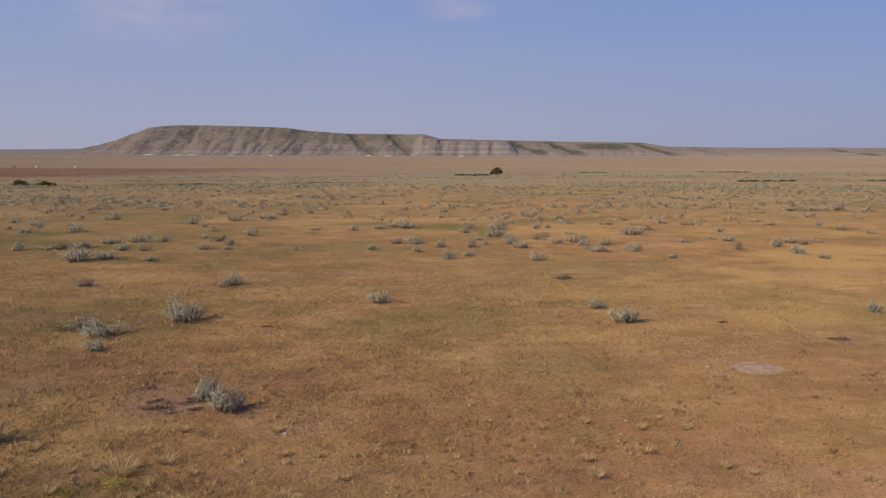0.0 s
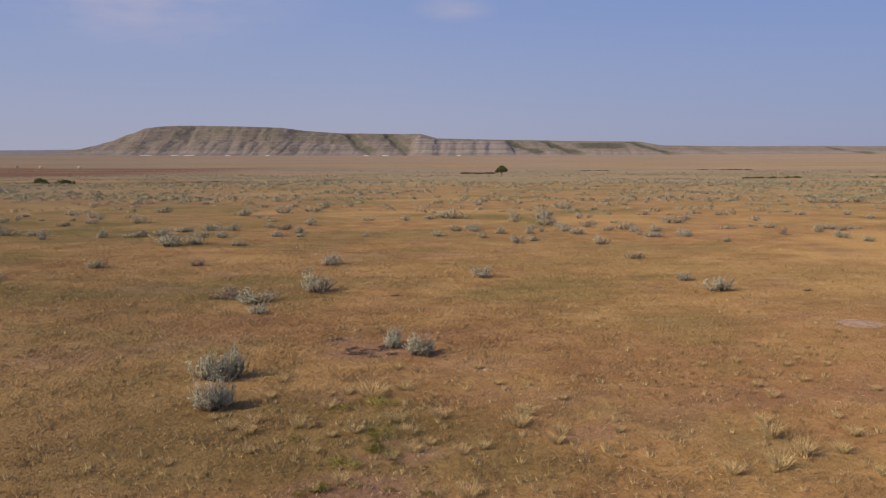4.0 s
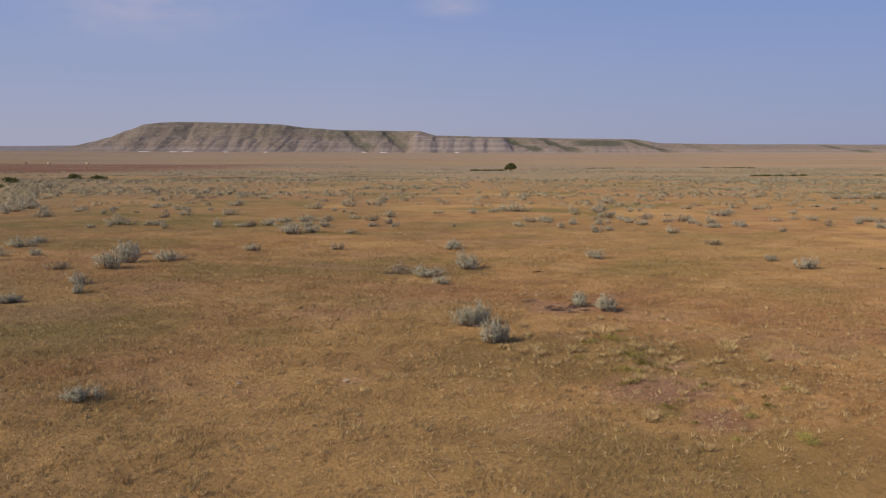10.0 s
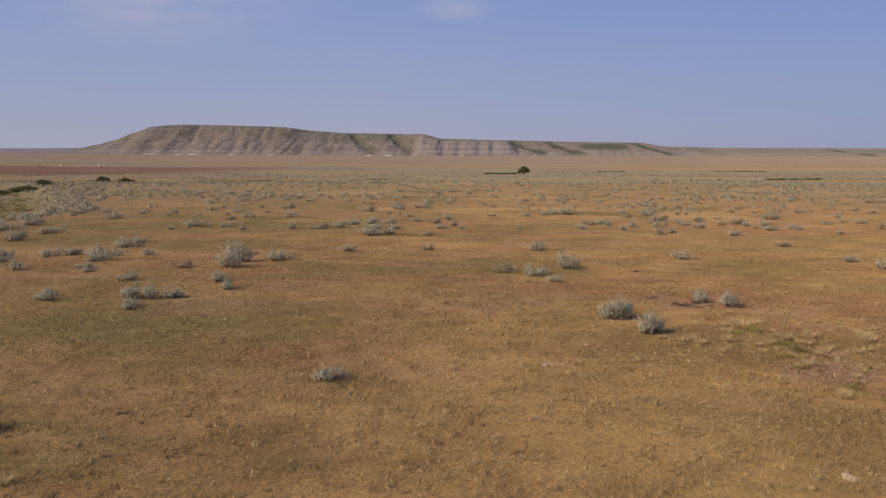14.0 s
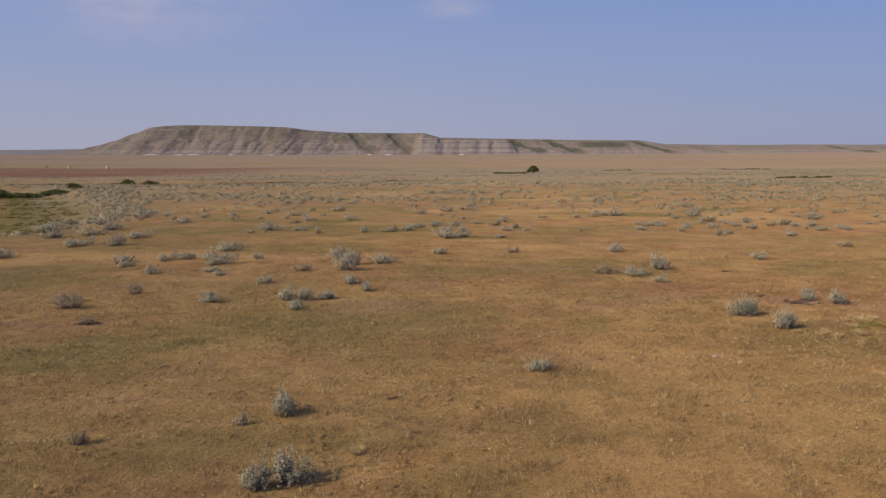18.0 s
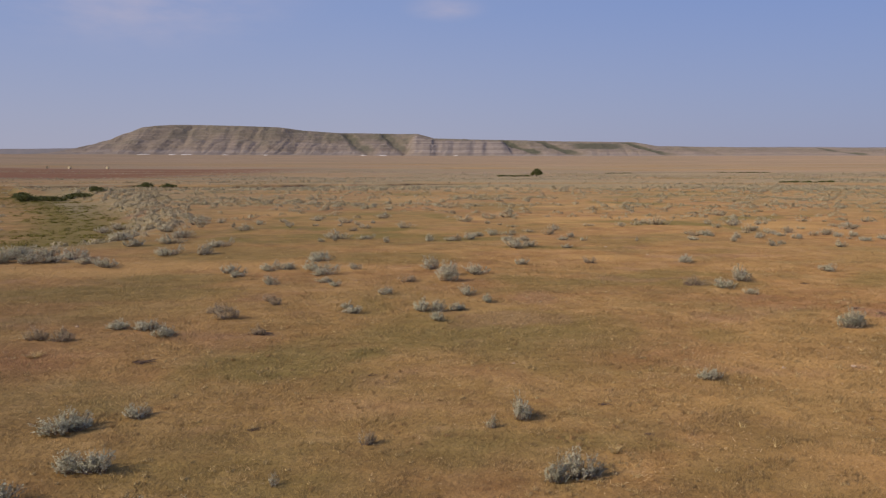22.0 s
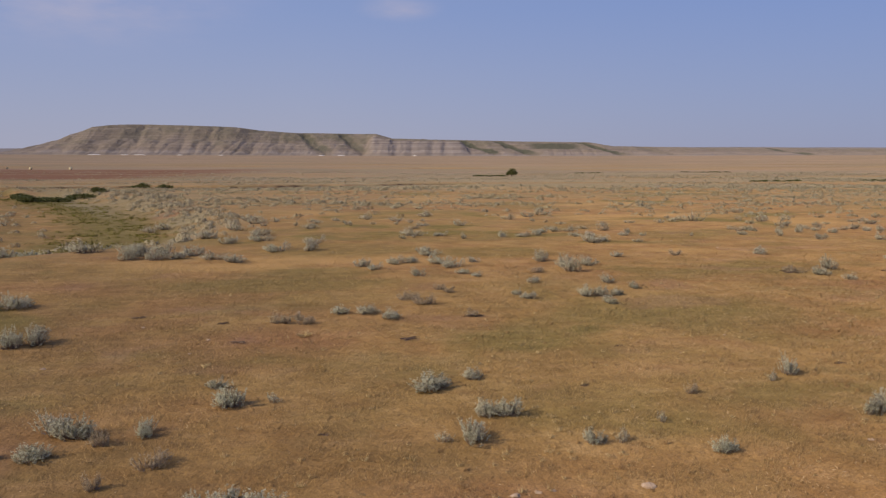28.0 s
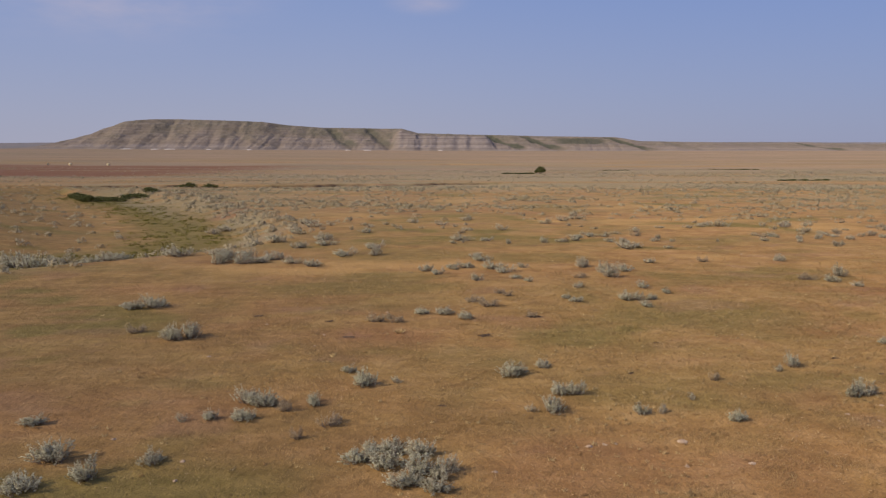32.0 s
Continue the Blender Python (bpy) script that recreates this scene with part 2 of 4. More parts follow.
def badland_material():
    """Clay in thin beds of grey, mauve and buff under a skin of dry olive grass; the bare cliff shows its beds best."""
    m = Mat("badland_clay", 0.95, 0.1)
    where = m.position()
    warp = m.noise(where, 0.004, 3, 0.55)
    sep = m.node("ShaderNodeSeparateXYZ")
    m.link(where, sep.inputs[0])
    z = m.times(sep.outputs["Z"], m.times(warp, 22.0), "ADD")
    beds = m.node("ShaderNodeTexNoise", Scale=1.0, Detail=3.0, Roughness=0.7)
    beds.noise_dimensions = "1D"
    m.link(m.times(z, 0.11), beds.inputs["W"])
    clay = m.ramp(beds.outputs["Fac"], [(0.30, (0.150, 0.124, 0.112)), (0.42, (0.235, 0.190, 0.155)), (0.50, (0.165, 0.138, 0.124)), (0.58, (0.285, 0.232, 0.190)), (0.66, (0.185, 0.155, 0.140)), (0.78, (0.360, 0.310, 0.270))])
    patch = m.noise(where, 0.009, 5, 0.62)
    fine = m.noise(where, 0.05, 5, 0.7)
    earth = m.mix(m.span(fine, 0.36, 0.64), (0.150, 0.122, 0.092), (0.262, 0.212, 0.160))
    c = m.mix(m.span(patch, 0.40, 0.58, 0.05, 0.65), clay, earth)
    turf = m.mix(m.span(fine, 0.35, 0.65), (0.118, 0.108, 0.078), (0.185, 0.160, 0.118))
    c = m.mix(m.times(m.attr("sod"), m.span(m.noise(where, 0.016, 4, 0.6), 0.36, 0.58, 0.25, 1.0)), c, turf)
    stripe = m.node("ShaderNodeTexNoise", Scale=1.0, Detail=2.0, Roughness=0.65)
    stripe.noise_dimensions = "1D"
    m.link(m.times(m.times(sep.outputs["Z"], m.times(warp, 6.0), "ADD"), 0.20), stripe.inputs["W"])
    grey = m.ramp(stripe.outputs["Fac"], [(0.34, (0.130, 0.110, 0.106)), (0.45, (0.300, 0.265, 0.250)), (0.52, (0.190, 0.160, 0.152)), (0.60, (0.400, 0.365, 0.345)), (0.70, (0.240, 0.205, 0.192))])
    c = m.mix(m.times(m.attr("cliff"), m.span(fine, 0.30, 0.60, 0.9, 0.6)), c, grey)
    c = m.mix(m.times(m.attr("draw"), m.span(fine, 0.3, 0.55, 0.7, 1.0)), c, (0.078, 0.080, 0.056))
    m.colour(c)
    m.bump(fine, 0.8, 5.0)
    return m.m


MAT_GROUND = ground_material()
MAT_GRASS = grass_material()
MAT_SAGE = sage_leaf_material()
MAT_SAGE_GREEN = sage_leaf_material("green_shrub_leaf", (0.24, 0.27, 0.12))
MAT_SAGE_FAR = sage_leaf_material("far_sage_leaf", (0.76, 0.71, 0.63), 0.6)
MAT_SAGE_DRY = sage_leaf_material("dry_sage_leaf", (0.86, 0.73, 0.64))
MAT_DAMP = sage_leaf_material("damp_grass_leaf", (0.34, 0.32, 0.08))
MAT_FORB = sage_leaf_material("weed_leaf", (0.84, 0.80, 0.28))
MAT_BLOND = sage_leaf_material("blond_bunchgrass_leaf", (1.15, 0.90, 0.60))
MAT_LITTER = plain_material("bleached_straw_litter", (0.40, 0.27, 0.14), (0.56, 0.42, 0.25), 5.0)
MAT_WOOD = plain_material("grey_sage_wood", (0.17, 0.125, 0.09), (0.32, 0.25, 0.19), 14, 0.9, 0.004)
MAT_RUSTY = sage_leaf_material("rusty_grass_leaf", (0.66, 0.43, 0.26))
MAT_CLAY = badland_material()
# bluish grey of the distance haze is mixed into the hills' base colour
MAT_FAR = plain_material("far_hills", (0.160, 0.155, 0.165), (0.215, 0.195, 0.195), 0.01)
MAT_ALKALI = plain_material("pale_alkali_silt", (0.62, 0.60, 0.58), (0.78, 0.76, 0.74), 0.05)
MAT_HAY = plain_material("weathered_hay", (0.58, 0.48, 0.28), (0.78, 0.68, 0.44), 9, 0.9, 0.02)
MAT_STONE = plain_material("pale_fieldstone", (0.28, 0.195, 0.13), (0.46, 0.345, 0.245), 11, 0.85, 0.01)
MAT_PALE_CLAY = plain_material("pale_bare_clay", (0.20, 0.125, 0.080), (0.37, 0.255, 0.175), 5.0, 0.95, 0.03)
MAT_DEAD = plain_material("dead_brush", (0.085, 0.055, 0.042), (0.20, 0.145, 0.115), 17, 0.9)


# ---- plan of the ground ----
def _hash(i, j, seed):
    n = (i * 374761393 + j * 668265263 + seed * 974634777) & 0x7FFFFFFF
    n = ((n ^ (n >> 13)) * 1274126177) & 0x7FFFFFFF
    return ((n ^ (n >> 16)) & 0xFFFF) / 65535.0


def vnoise(x, y, seed=0):
    """Smooth value noise, 0 to 1, one cell a metre."""
    x, y = np.asarray(x, float), np.asarray(y, float)
    i, j = np.floor(x).astype(np.int64), np.floor(y).astype(np.int64)
    u, v = x - i, y - j
    u, v = u * u * (3 - 2 * u), v * v * (3 - 2 * v)
    a, b = _hash(i, j, seed), _hash(i + 1, j, seed)
    c, d = _hash(i, j + 1, seed), _hash(i + 1, j + 1, seed)
    return (a * (1 - u) + b * u) * (1 - v) + (c * (1 - u) + d * u) * v


def fbm(x, y, seed=0, octaves=4):
    s, a, t = 0.0, 1.0, 0.0
    for k in range(octaves):
        s = s + a * vnoise(x * 2 ** k, y * 2 ** k, seed + 17 * k)
        t, a = t + a, a * 0.5
    return s / t


def sstep(a, b, x):
    u = np.clip((np.asarray(x, float) - a) / (b - a), 0, 1)
    return u * u * (3 - 2 * u)


def near_line(x, y, pts):
    """Distance to a broken line, and the side (positive to its right)."""
    best, side = np.full(np.shape(x), 1e9), np.zeros(np.shape(x))
    for (ax, ay), (bx, by) in zip(pts, pts[1:]):
        dx, dy = bx - ax, by - ay
        u = np.clip(((x - ax) * dx + (y - ay) * dy) / (dx * dx + dy * dy), 0, 1)
        q = np.hypot(x - ax - u * dx, y - ay - u * dy)
        s = (x - ax) * dy - (y - ay) * dx
        side = np.where(q < best, s, side)
        best = np.minimum(best, q)
    return best, side


HOLLOW = [(-84, 30), (-66, 36), (-57, 45), (-58, 57), (-66, 78), (-80, 104), (-102, 135)]
CUTBANK = [(-112, 158), (-88, 163), (-70, 158), (-52, 166), (-36, 162), (-18, 170)]


def H(x, y):
    """Height of the ground."""
    x, y = np.asarray(x, float), np.asarray(y, float)
    r = np.hypot(x, y)
    z = 19.0 * (np.clip(r - 330, 0, 2400) / 2170) ** 1.25
    z = z + 0.22 * (fbm(x / 9, y / 9, 3) - 0.5) * sstep(0, 12, r) + 0.9 * (fbm(x / 60, y / 60, 5, 2) - 0.5) * sstep(40, 120, r)
    z = z - 1.3 * sstep(130, 280, r) * (1 - sstep(350, 900, r))
    q, s = near_line(x, y, HOLLOW)
    w = np.where(s > 0, 12.0, 24.0)
    z = z - 1.45 * (1 - sstep(0.35, 1.0, (q + 3 * (fbm(x / 7, y / 7, 8) - 0.5)) / w))
    q, s = near_line(x, y, CUTBANK)
    q = q + 2 * (fbm(x / 6, y / 6, 9) - 0.5)
    z = z - 1.7 * np.where(s < 0, 1 - sstep(1.5, 2.9, q), 1 - sstep(1.5, 10, q))
    return z


# ---- ground masks ----
# patches of the ground: x, y, half length, half width, strength
GREEN_PATCHES = [(-4.7, 9.3, 0.7, 1.0, 0.9), (-5.3, 5.8, 0.3, 0.3, 0.9), (-3.3, 4.6, 0.4, 0.5, 0.8), (-3.7, 5.6, 0.2, 0.3, 0.8), (-18.2, 12.9, 1.3, 0.8, 0.7), (-4.1, 7.0, 0.6, 0.4, 0.5), (-9.6, 41.9, 4.1, 4.9, 0.45), (2.3, 13.4, 0.6, 0.7, 0.4), (-4.4, 35.1, 2.1, 1.9, 0.4), (-28.0, 7.3, 1.8, 1.2, 0.7), (-25.4, 8.9, 1.0, 0.6, 0.8)]
GREEN_PATCHES += [(-29.8, 6.8, 0.9, 2.1, 0.5), (-19.5, 12.2, 3.7, 1.6, 0.5), (-27.7, 7.8, 2.6, 2.0, 0.6), (-25.1, 9.3, 0.7, 0.7, 0.85), (-19.7, 13.6, 2.6, 2.2, 0.5), (-35.8, 23.2, 4.2, 2.3, 0.5), (-25.4, 31.2, 5.2, 3.5, 0.5), (-37.8, 19.3, 6.9, 2.8, 0.6), (-34.8, 33.5, 5.9, 4.5, 0.5), (-23.5, 11.6, 3.1, 2.7, 0.5)]
GREEN_PATCHES += [(-21.9, 10.8, 1.1, 1.6, 0.42), (-25.6, 16.1, 1.1, 2.1, 0.42), (-20.5, 12.6, 1.1, 1.5, 0.42), (-16.9, 11.9, 1.2, 1.8, 0.42), (-19.9, 7.8, 1.2, 1.2, 0.42), (-41.2, 18.3, 2.7, 2.5, 0.42), (-35.3, 21.5, 2.4, 3.0, 0.42), (-44.0, 14.1, 1.7, 1.9, 0.42), (-27.1, 9.6, 1.5, 2.0, 0.42), (-23.5, 13.5, 1.7, 2.0, 0.42), (-20.5, 12.0, 1.4, 1.8, 0.42), (-25.1, 41.9, 2.8, 3.6, 0.42), (-17.7, 49.2, 3.6, 4.0, 0.42), (-25.4, 6.3, 1.2, 1.6, 0.42), (-13.6, 11.2, 1.0, 1.2, 0.42), (-16.8, 13.4, 0.7, 1.5, 0.42), (-15.4, 81.0, 5.2, 8.8, 0.42), (-22.1, 12.8, 1.5, 1.8, 0.42), (-26.7, 10.4, 1.4, 1.5, 0.42), (-16.9, 12.6, 1.3, 1.8, 0.42)]
BARE_PATCHES = [(7.5, 17.5, 0.8, 0.6, 0.95), (11.2, 20.2, 0.6, 0.4, 0.8), (-5.7, 14.8, 1.0, 0.9, 0.6), (8.6, 24.7, 0.6, 0.6, 0.6), (3.9, 11.4, 0.3, 0.3, 0.7), (-4.9, 6.8, 1.2, 1.0, 0.85), (-4.3, 8.6, 0.8, 0.5, 0.7), (-4.6, 5.1, 0.6, 0.5, 0.8), (-5.5, 14.8, 1.2, 0.7, 0.95), (-6.3, 15.6, 0.7, 0.4, 0.7), (-6.0, 11.2, 0.6, 0.4, 0.7), (-1.5, 9.6, 0.7, 0.5, 0.6), (-13.3, 7.4, 0.2, 0.3, 0.6), (-11.1, 7.6, 0.2, 0.3, 0.6), (-18.6, 2.1, 0.3, 0.3, 0.6), (-36.9, 8.4, 0.5, 0.7, 0.6), (-29.6, -3.6, 0.3, 0.3, 0.5), (-59.5, 83.0, 3.0, 6.0, 0.55)]
RUST_PATCHES = [(-36.3, 7.5, 3.3, 3.7, 0.7), (-23.2, -0.0, 2.3, 1.5, 0.5), (-29.4, 10.5, 1.9, 1.6, 0.5), (-45.8, 4.0, 3.9, 2.8, 0.4), (-31.8, -2.5, 3.1, 2.5, 0.4), (-0.3, 14.7, 2.0, 1.7, 0.4), (-16.8, 2.6, 2.2, 1.1, 0.5), (-30.3, -5.0, 3.4, 2.2, 0.55), (-26.5, -5.4, 2.5, 1.6, 0.45)]
STRAW_PATCHES = [(-9.5, 12.5, 3.5, 2.5, 0.35), (-12.0, 5.0, 3.5, 2.2, 0.6), (-9.4, 5.2, 2.6, 2.2, 0.5), (-10.5, 2.4, 3.6, 1.8, 0.6), (-14.5, 3.6, 4.5, 1.8, 0.5), (-12.4, 7.4, 3.5, 2.4, 0.6), (-13.0, 0.6, 4.5, 1.8, 0.5), (-11.5, 10.5, 3.0, 2.0, 0.5), (-6.1, 28.1, 1.9, 1.0, 0.6), (-11.0, 140.8, 10.5, 12.0, 0.7), (-26.4, 99.2, 6.0, 7.5, 0.6), (7.7, 27.7, 4.2, 1.7, 0.4), (-13.2, 7.8, 2.5, 1.4, 0.4)]


def blot(x, y, patches):
    v = np.zeros(np.shape(x))
    jx, jy = 0.9 * (fbm(x / 0.9, y / 0.9, 31) - 0.5), 0.9 * (fbm(x / 0.9, y / 0.9, 37) - 0.5)
    for px, py, a, b, s in patches:
        q = np.hypot((x + jx - px) / a, (y + jy - py) / b)
        v = np.maximum(v, s * (1 - sstep(0.55, 1.15, q)))
    return v


def masks(x, y):
    """Where the ground is green, bare, rusty, straw-coloured, sage-grey, a ploughed field or tinted for distance haze,
    each 0 to 1.
    """
    x, y = np.asarray(x, float), np.asarray(y, float)
    r = np.hypot(x, y)
    n1, n2, n3 = fbm(x / 14, y / 8, 41), fbm(x / 5, y / 3.2, 43), fbm(x / 34, y / 16, 47)
    q, side = near_line(x, y, HOLLOW)
    hollow = 1 - sstep(0.12, 0.45, (q + 5 * (n2 - 0.5)) / 15)
    green = np.clip(np.maximum((0.5 + 0.35 * sstep(20, 45, r)) * sstep(0.54, 0.68, n1) * sstep(0.42, 0.56, n2), hollow * 0.9), 0, 1) * (1 - 0.6 * sstep(140, 260, r))
    green = np.maximum(green, 0.65 * (side > 0) * sstep(12, 8, q) * sstep(0.3, 0.5, n2))
    green = np.maximum(green, (0.18 + 0.22 * sstep(0.36, 0.56, n2)) * (side < 0) * (1 - sstep(26, 48, q)) * sstep(20, 40, y))
    green = np.maximum(green, 0.30 * sstep(-17, -30, x) * sstep(0.40, 0.62, n1) * (1 - sstep(80, 140, r)))
    pale = blot(x, y, STRAW_PATCHES)
    green = np.maximum(green * (1 - pale), blot(x, y, GREEN_PATCHES))
    bare = np.maximum(0.35 * sstep(0.66, 0.76, fbm(x / 3.1, y / 2.3, 53)) * (1 - sstep(60, 120, r)), blot(x, y, BARE_PATCHES))
    c, _ = near_line(x, y, CUTBANK)
    bare = np.maximum(bare, 0.95 * (1 - sstep(1.6, 3.4, c + 2 * (n2 - 0.5))))
    # dark brown strip that follows the cutbank, broken by noise
    damp = (1 - sstep(2.2, 3.4, c + 1.5 * (n2 - 0.5))) * sstep(0.30, 0.45, fbm(x / 11, y / 11, 49))
    rust = np.maximum(0.6 * sstep(0.52, 0.68, n3) * sstep(0.40, 0.60, n2), blot(x, y, RUST_PATCHES))
    straw = np.maximum(0.7 * sstep(0.56, 0.70, fbm(x / 22, y / 9, 59)) * sstep(0.35, 0.55, n2), pale) * (1 - green) * (1 - 0.9 * sstep(0.2, 0.5, blot(x, y, RUST_PATCHES))) * sstep(14, 24, q)
    sage = 0.85 * sstep(55, 190, r) * (0.25 + 0.75 * sstep(0.36, 0.58, fbm(x / 70, y / 26, 61))) * (1 - 0.7 * sstep(380, 800, r))
    sage = sage * (1 - 0.95 * (side < 0) * (1 - sstep(40, 75, q)))
    sage = np.maximum(sage, 0.7 * (side > 0) * sstep(15, 9, q) * sstep(4, 7, q) * sstep(0.35, 0.55, n2))
    rust = np.maximum(rust, 0.4 * sstep(0.30, 0.50, n2) * sstep(7, 12, q) * (1 - sstep(40, 65, q)) * (side < 0) * sstep(20, 40, y))
    rust = np.maximum(rust, 0.6 * sstep(-30, -38, x) * sstep(30, 15, y) * sstep(0.32, 0.52, n2))
    field = sstep(235, 275, y + 40 * (n1 - 0.5) - 0.12 * (x + 130)) * (1 - sstep(450, 480, y)) * sstep(-80, -140, x + 0.12 * (440 - y) + 30 * (n3 - 0.5)) * (0.55 + 0.45 * sstep(0.3, 0.55, n3))
    # tint for distance haze, growing outward from the flight
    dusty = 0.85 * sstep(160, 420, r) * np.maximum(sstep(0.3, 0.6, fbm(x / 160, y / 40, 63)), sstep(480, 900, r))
    return {"damp": damp, "dusty": dusty, "green": green, "bare": bare, "rust": rust, "straw": straw, "sage": sage, "field": np.clip(field, 0, 1)}


def mesh_from(name, verts, faces, material, smooth=False, attrs=None, normals=None):
    """A mesh from arrays of places and of triangles or quads; normals, one a corner point, round off the shading of leaves and blades."""
    smooth = smooth or normals is not None
    me = bpy.data.meshes.new(name)
    verts, faces = np.asarray(verts, np.float32), np.asarray(faces, np.int32)
    k = faces.shape[1]
    me.vertices.add(len(verts))
    me.vertices.foreach_set("co", verts.ravel())
    me.loops.add(faces.size)
    me.loops.foreach_set("vertex_index", faces.ravel())
    me.polygons.add(len(faces))
    me.polygons.foreach_set("loop_start", np.arange(0, faces.size, k, dtype=np.int32))
    me.polygons.foreach_set("loop_total", np.full(len(faces), k, np.int32))
    me.polygons.foreach_set("use_smooth", np.full(len(faces), smooth))
    me.materials.append(material)
    for key, values in (attrs or {}).items():
        me.attributes.new(key, "FLOAT", "POINT").data.foreach_set("value", np.asarray(values, np.float32))
    if normals is not None:
        n = np.asarray(normals, np.float32)
        n = n / (np.linalg.norm(n, axis=1, keepdims=True) + 1e-9)
        me.attributes.new("custom_normal", "FLOAT_VECTOR", "POINT").data.foreach_set("vector", n.ravel())
    me.update(calc_edges=True)
    return me


def turned(verts, faces):
    """The faces, wound so that each one's front looks south and up."""
    verts, faces = np.asarray(verts, float), np.array(faces)
    a, b, c = verts[faces[:, 0]], verts[faces[:, 1]], verts[faces[:, 2]]
    back = np.cross(b - a, c - a) @ np.array([0, -1, 0.25]) < 0
    faces[back] = faces[back][:, ::-1]
    return faces


def graded(a, b, fine_a, fine_b, step, growth):
    """Lines from a to b, even between fine_a and fine_b and widening outward."""
    mid = np.arange(fine_a, fine_b + step / 2, step)
    lo, hi, s = [], [], step
    v = fine_a
    while v > a:
        s *= 1.012 if fine_a - v < 75 else growth
        v -= s
        lo.append(v)
    v, s = fine_b, step
    while v < b:
        s *= 1.008 if v - fine_b < 145 else growth
        v += s
        hi.append(v)
    return np.array(lo[::-1] + list(mid) + hi)


def sheet(name, xs, ys, height, material, attrs=None):
    gx, gy = np.meshgrid(xs, ys)
    verts = np.stack([gx, gy, height(gx, gy)], -1).reshape(-1, 3)
    nx, ny = len(xs), len(ys)
    i = (np.arange(ny - 1)[:, None] * nx + np.arange(nx - 1)[None, :]).ravel()
    faces = np.stack([i, i + 1, i + 1 + nx, i + nx], 1)
    return mesh_from(name, verts, faces, material, True, attrs(verts[:, 0], verts[:, 1]) if attrs else None)


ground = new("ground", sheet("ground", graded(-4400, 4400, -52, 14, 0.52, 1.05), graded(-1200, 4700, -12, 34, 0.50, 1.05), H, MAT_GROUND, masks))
tagged(ground, "dry prairie of straw and rust-coloured grass with olive patches", "ground", kind="structure")


# ---- the butte and the far hills ----
SKYLINE_X = [-1440, -1340, -1285, -1230, -1180, -1140, -1055, -965, -875, -765, -565, -485, -365, -265, -70, -10, 230, 430, 705, 790, 1030, 1570, 2200, 3000]
SKYLINE_Z = [14, 30, 46, 62, 78, 96, 120, 129, 131, 127, 121, 111, 103, 102, 100, 83, 78, 74, 71, 57, 54, 51, 50, 48]


# gullies that cut the slope: x at the rim, x at the foot, half width, depth as a share of the height, brush
GULLIES = [(-1105, -1085, 26, 0.06, 0), (-1010, -985, 24, 0.06, 0), (-890, -850, 22, 0.10, 0), (-815, -770, 22, 0.09, 0), (-735, -690, 20, 0.06, 0), (-640, -600, 26, 0.08, 0), (-520, -480, 24, 0.06, 0),
           (-425, -375, 24, 0.08, 0), (-335, -215, 34, 0.26, 0.6), (-190, -95, 30, 0.24, 0.5), (235, 345, 30, 0.24, 1), (365, 470, 34, 0.26, 1), (670, 790, 32, 0.24, 1), (880, 940, 30, 0.12, 0.2),
           (1120, 1180, 34, 0.12, 0.1), (1375, 1435, 34, 0.22, 0.9), (1700, 1760, 40, 0.14, 0.2), (2050, 2130, 40, 0.14, 0.3)]


def butte_rise(x, y):
    """How far up the slope a place lies: 0 at the foot, 1 on the flat top."""
    foot = 120 * (fbm(x / 300, 0 * x, 71, 3) - 0.5) + 70 * (fbm(x / 95, 0 * x, 72, 3) - 0.5)
    run = 190 + 130 * fbm(x / 330, 0 * x + 3, 77, 2)
    return np.clip((y - 2480 - foot) / run, 0, 1)


def butte_gullies(x, u):
    """Depth and brush of the gullies at a place, and how sharp the spurs between the rills stand."""
    wx = x + 26 * (fbm(x / 60, u * 3, 83) - 0.5)
    cut, brush = np.zeros(np.shape(x)), np.zeros(np.shape(x))
    for rim, foot, half, depth, green in GULLIES:
        q = np.abs(wx - (foot + (rim - foot) * u)) / (half * (1.5 - 0.8 * u))
        v = np.clip(1 - q, 0, 1)
        cut = np.maximum(cut, 0.6 * depth * v)
        brush = np.maximum(brush, green * sstep(0.15, 0.55, v))
    rill = np.abs(2 * vnoise(wx / 34 - 1.1 * u, 0.8 * u, 75) - 1)
    fine = np.abs(2 * vnoise(wx / 13 - 1.5 * u, 1.5 * u, 76) - 1)
    return cut, brush, rill, fine


def cliff_reach(x):
    return sstep(-105, -70, x) * (1 - sstep(215, 250, x))


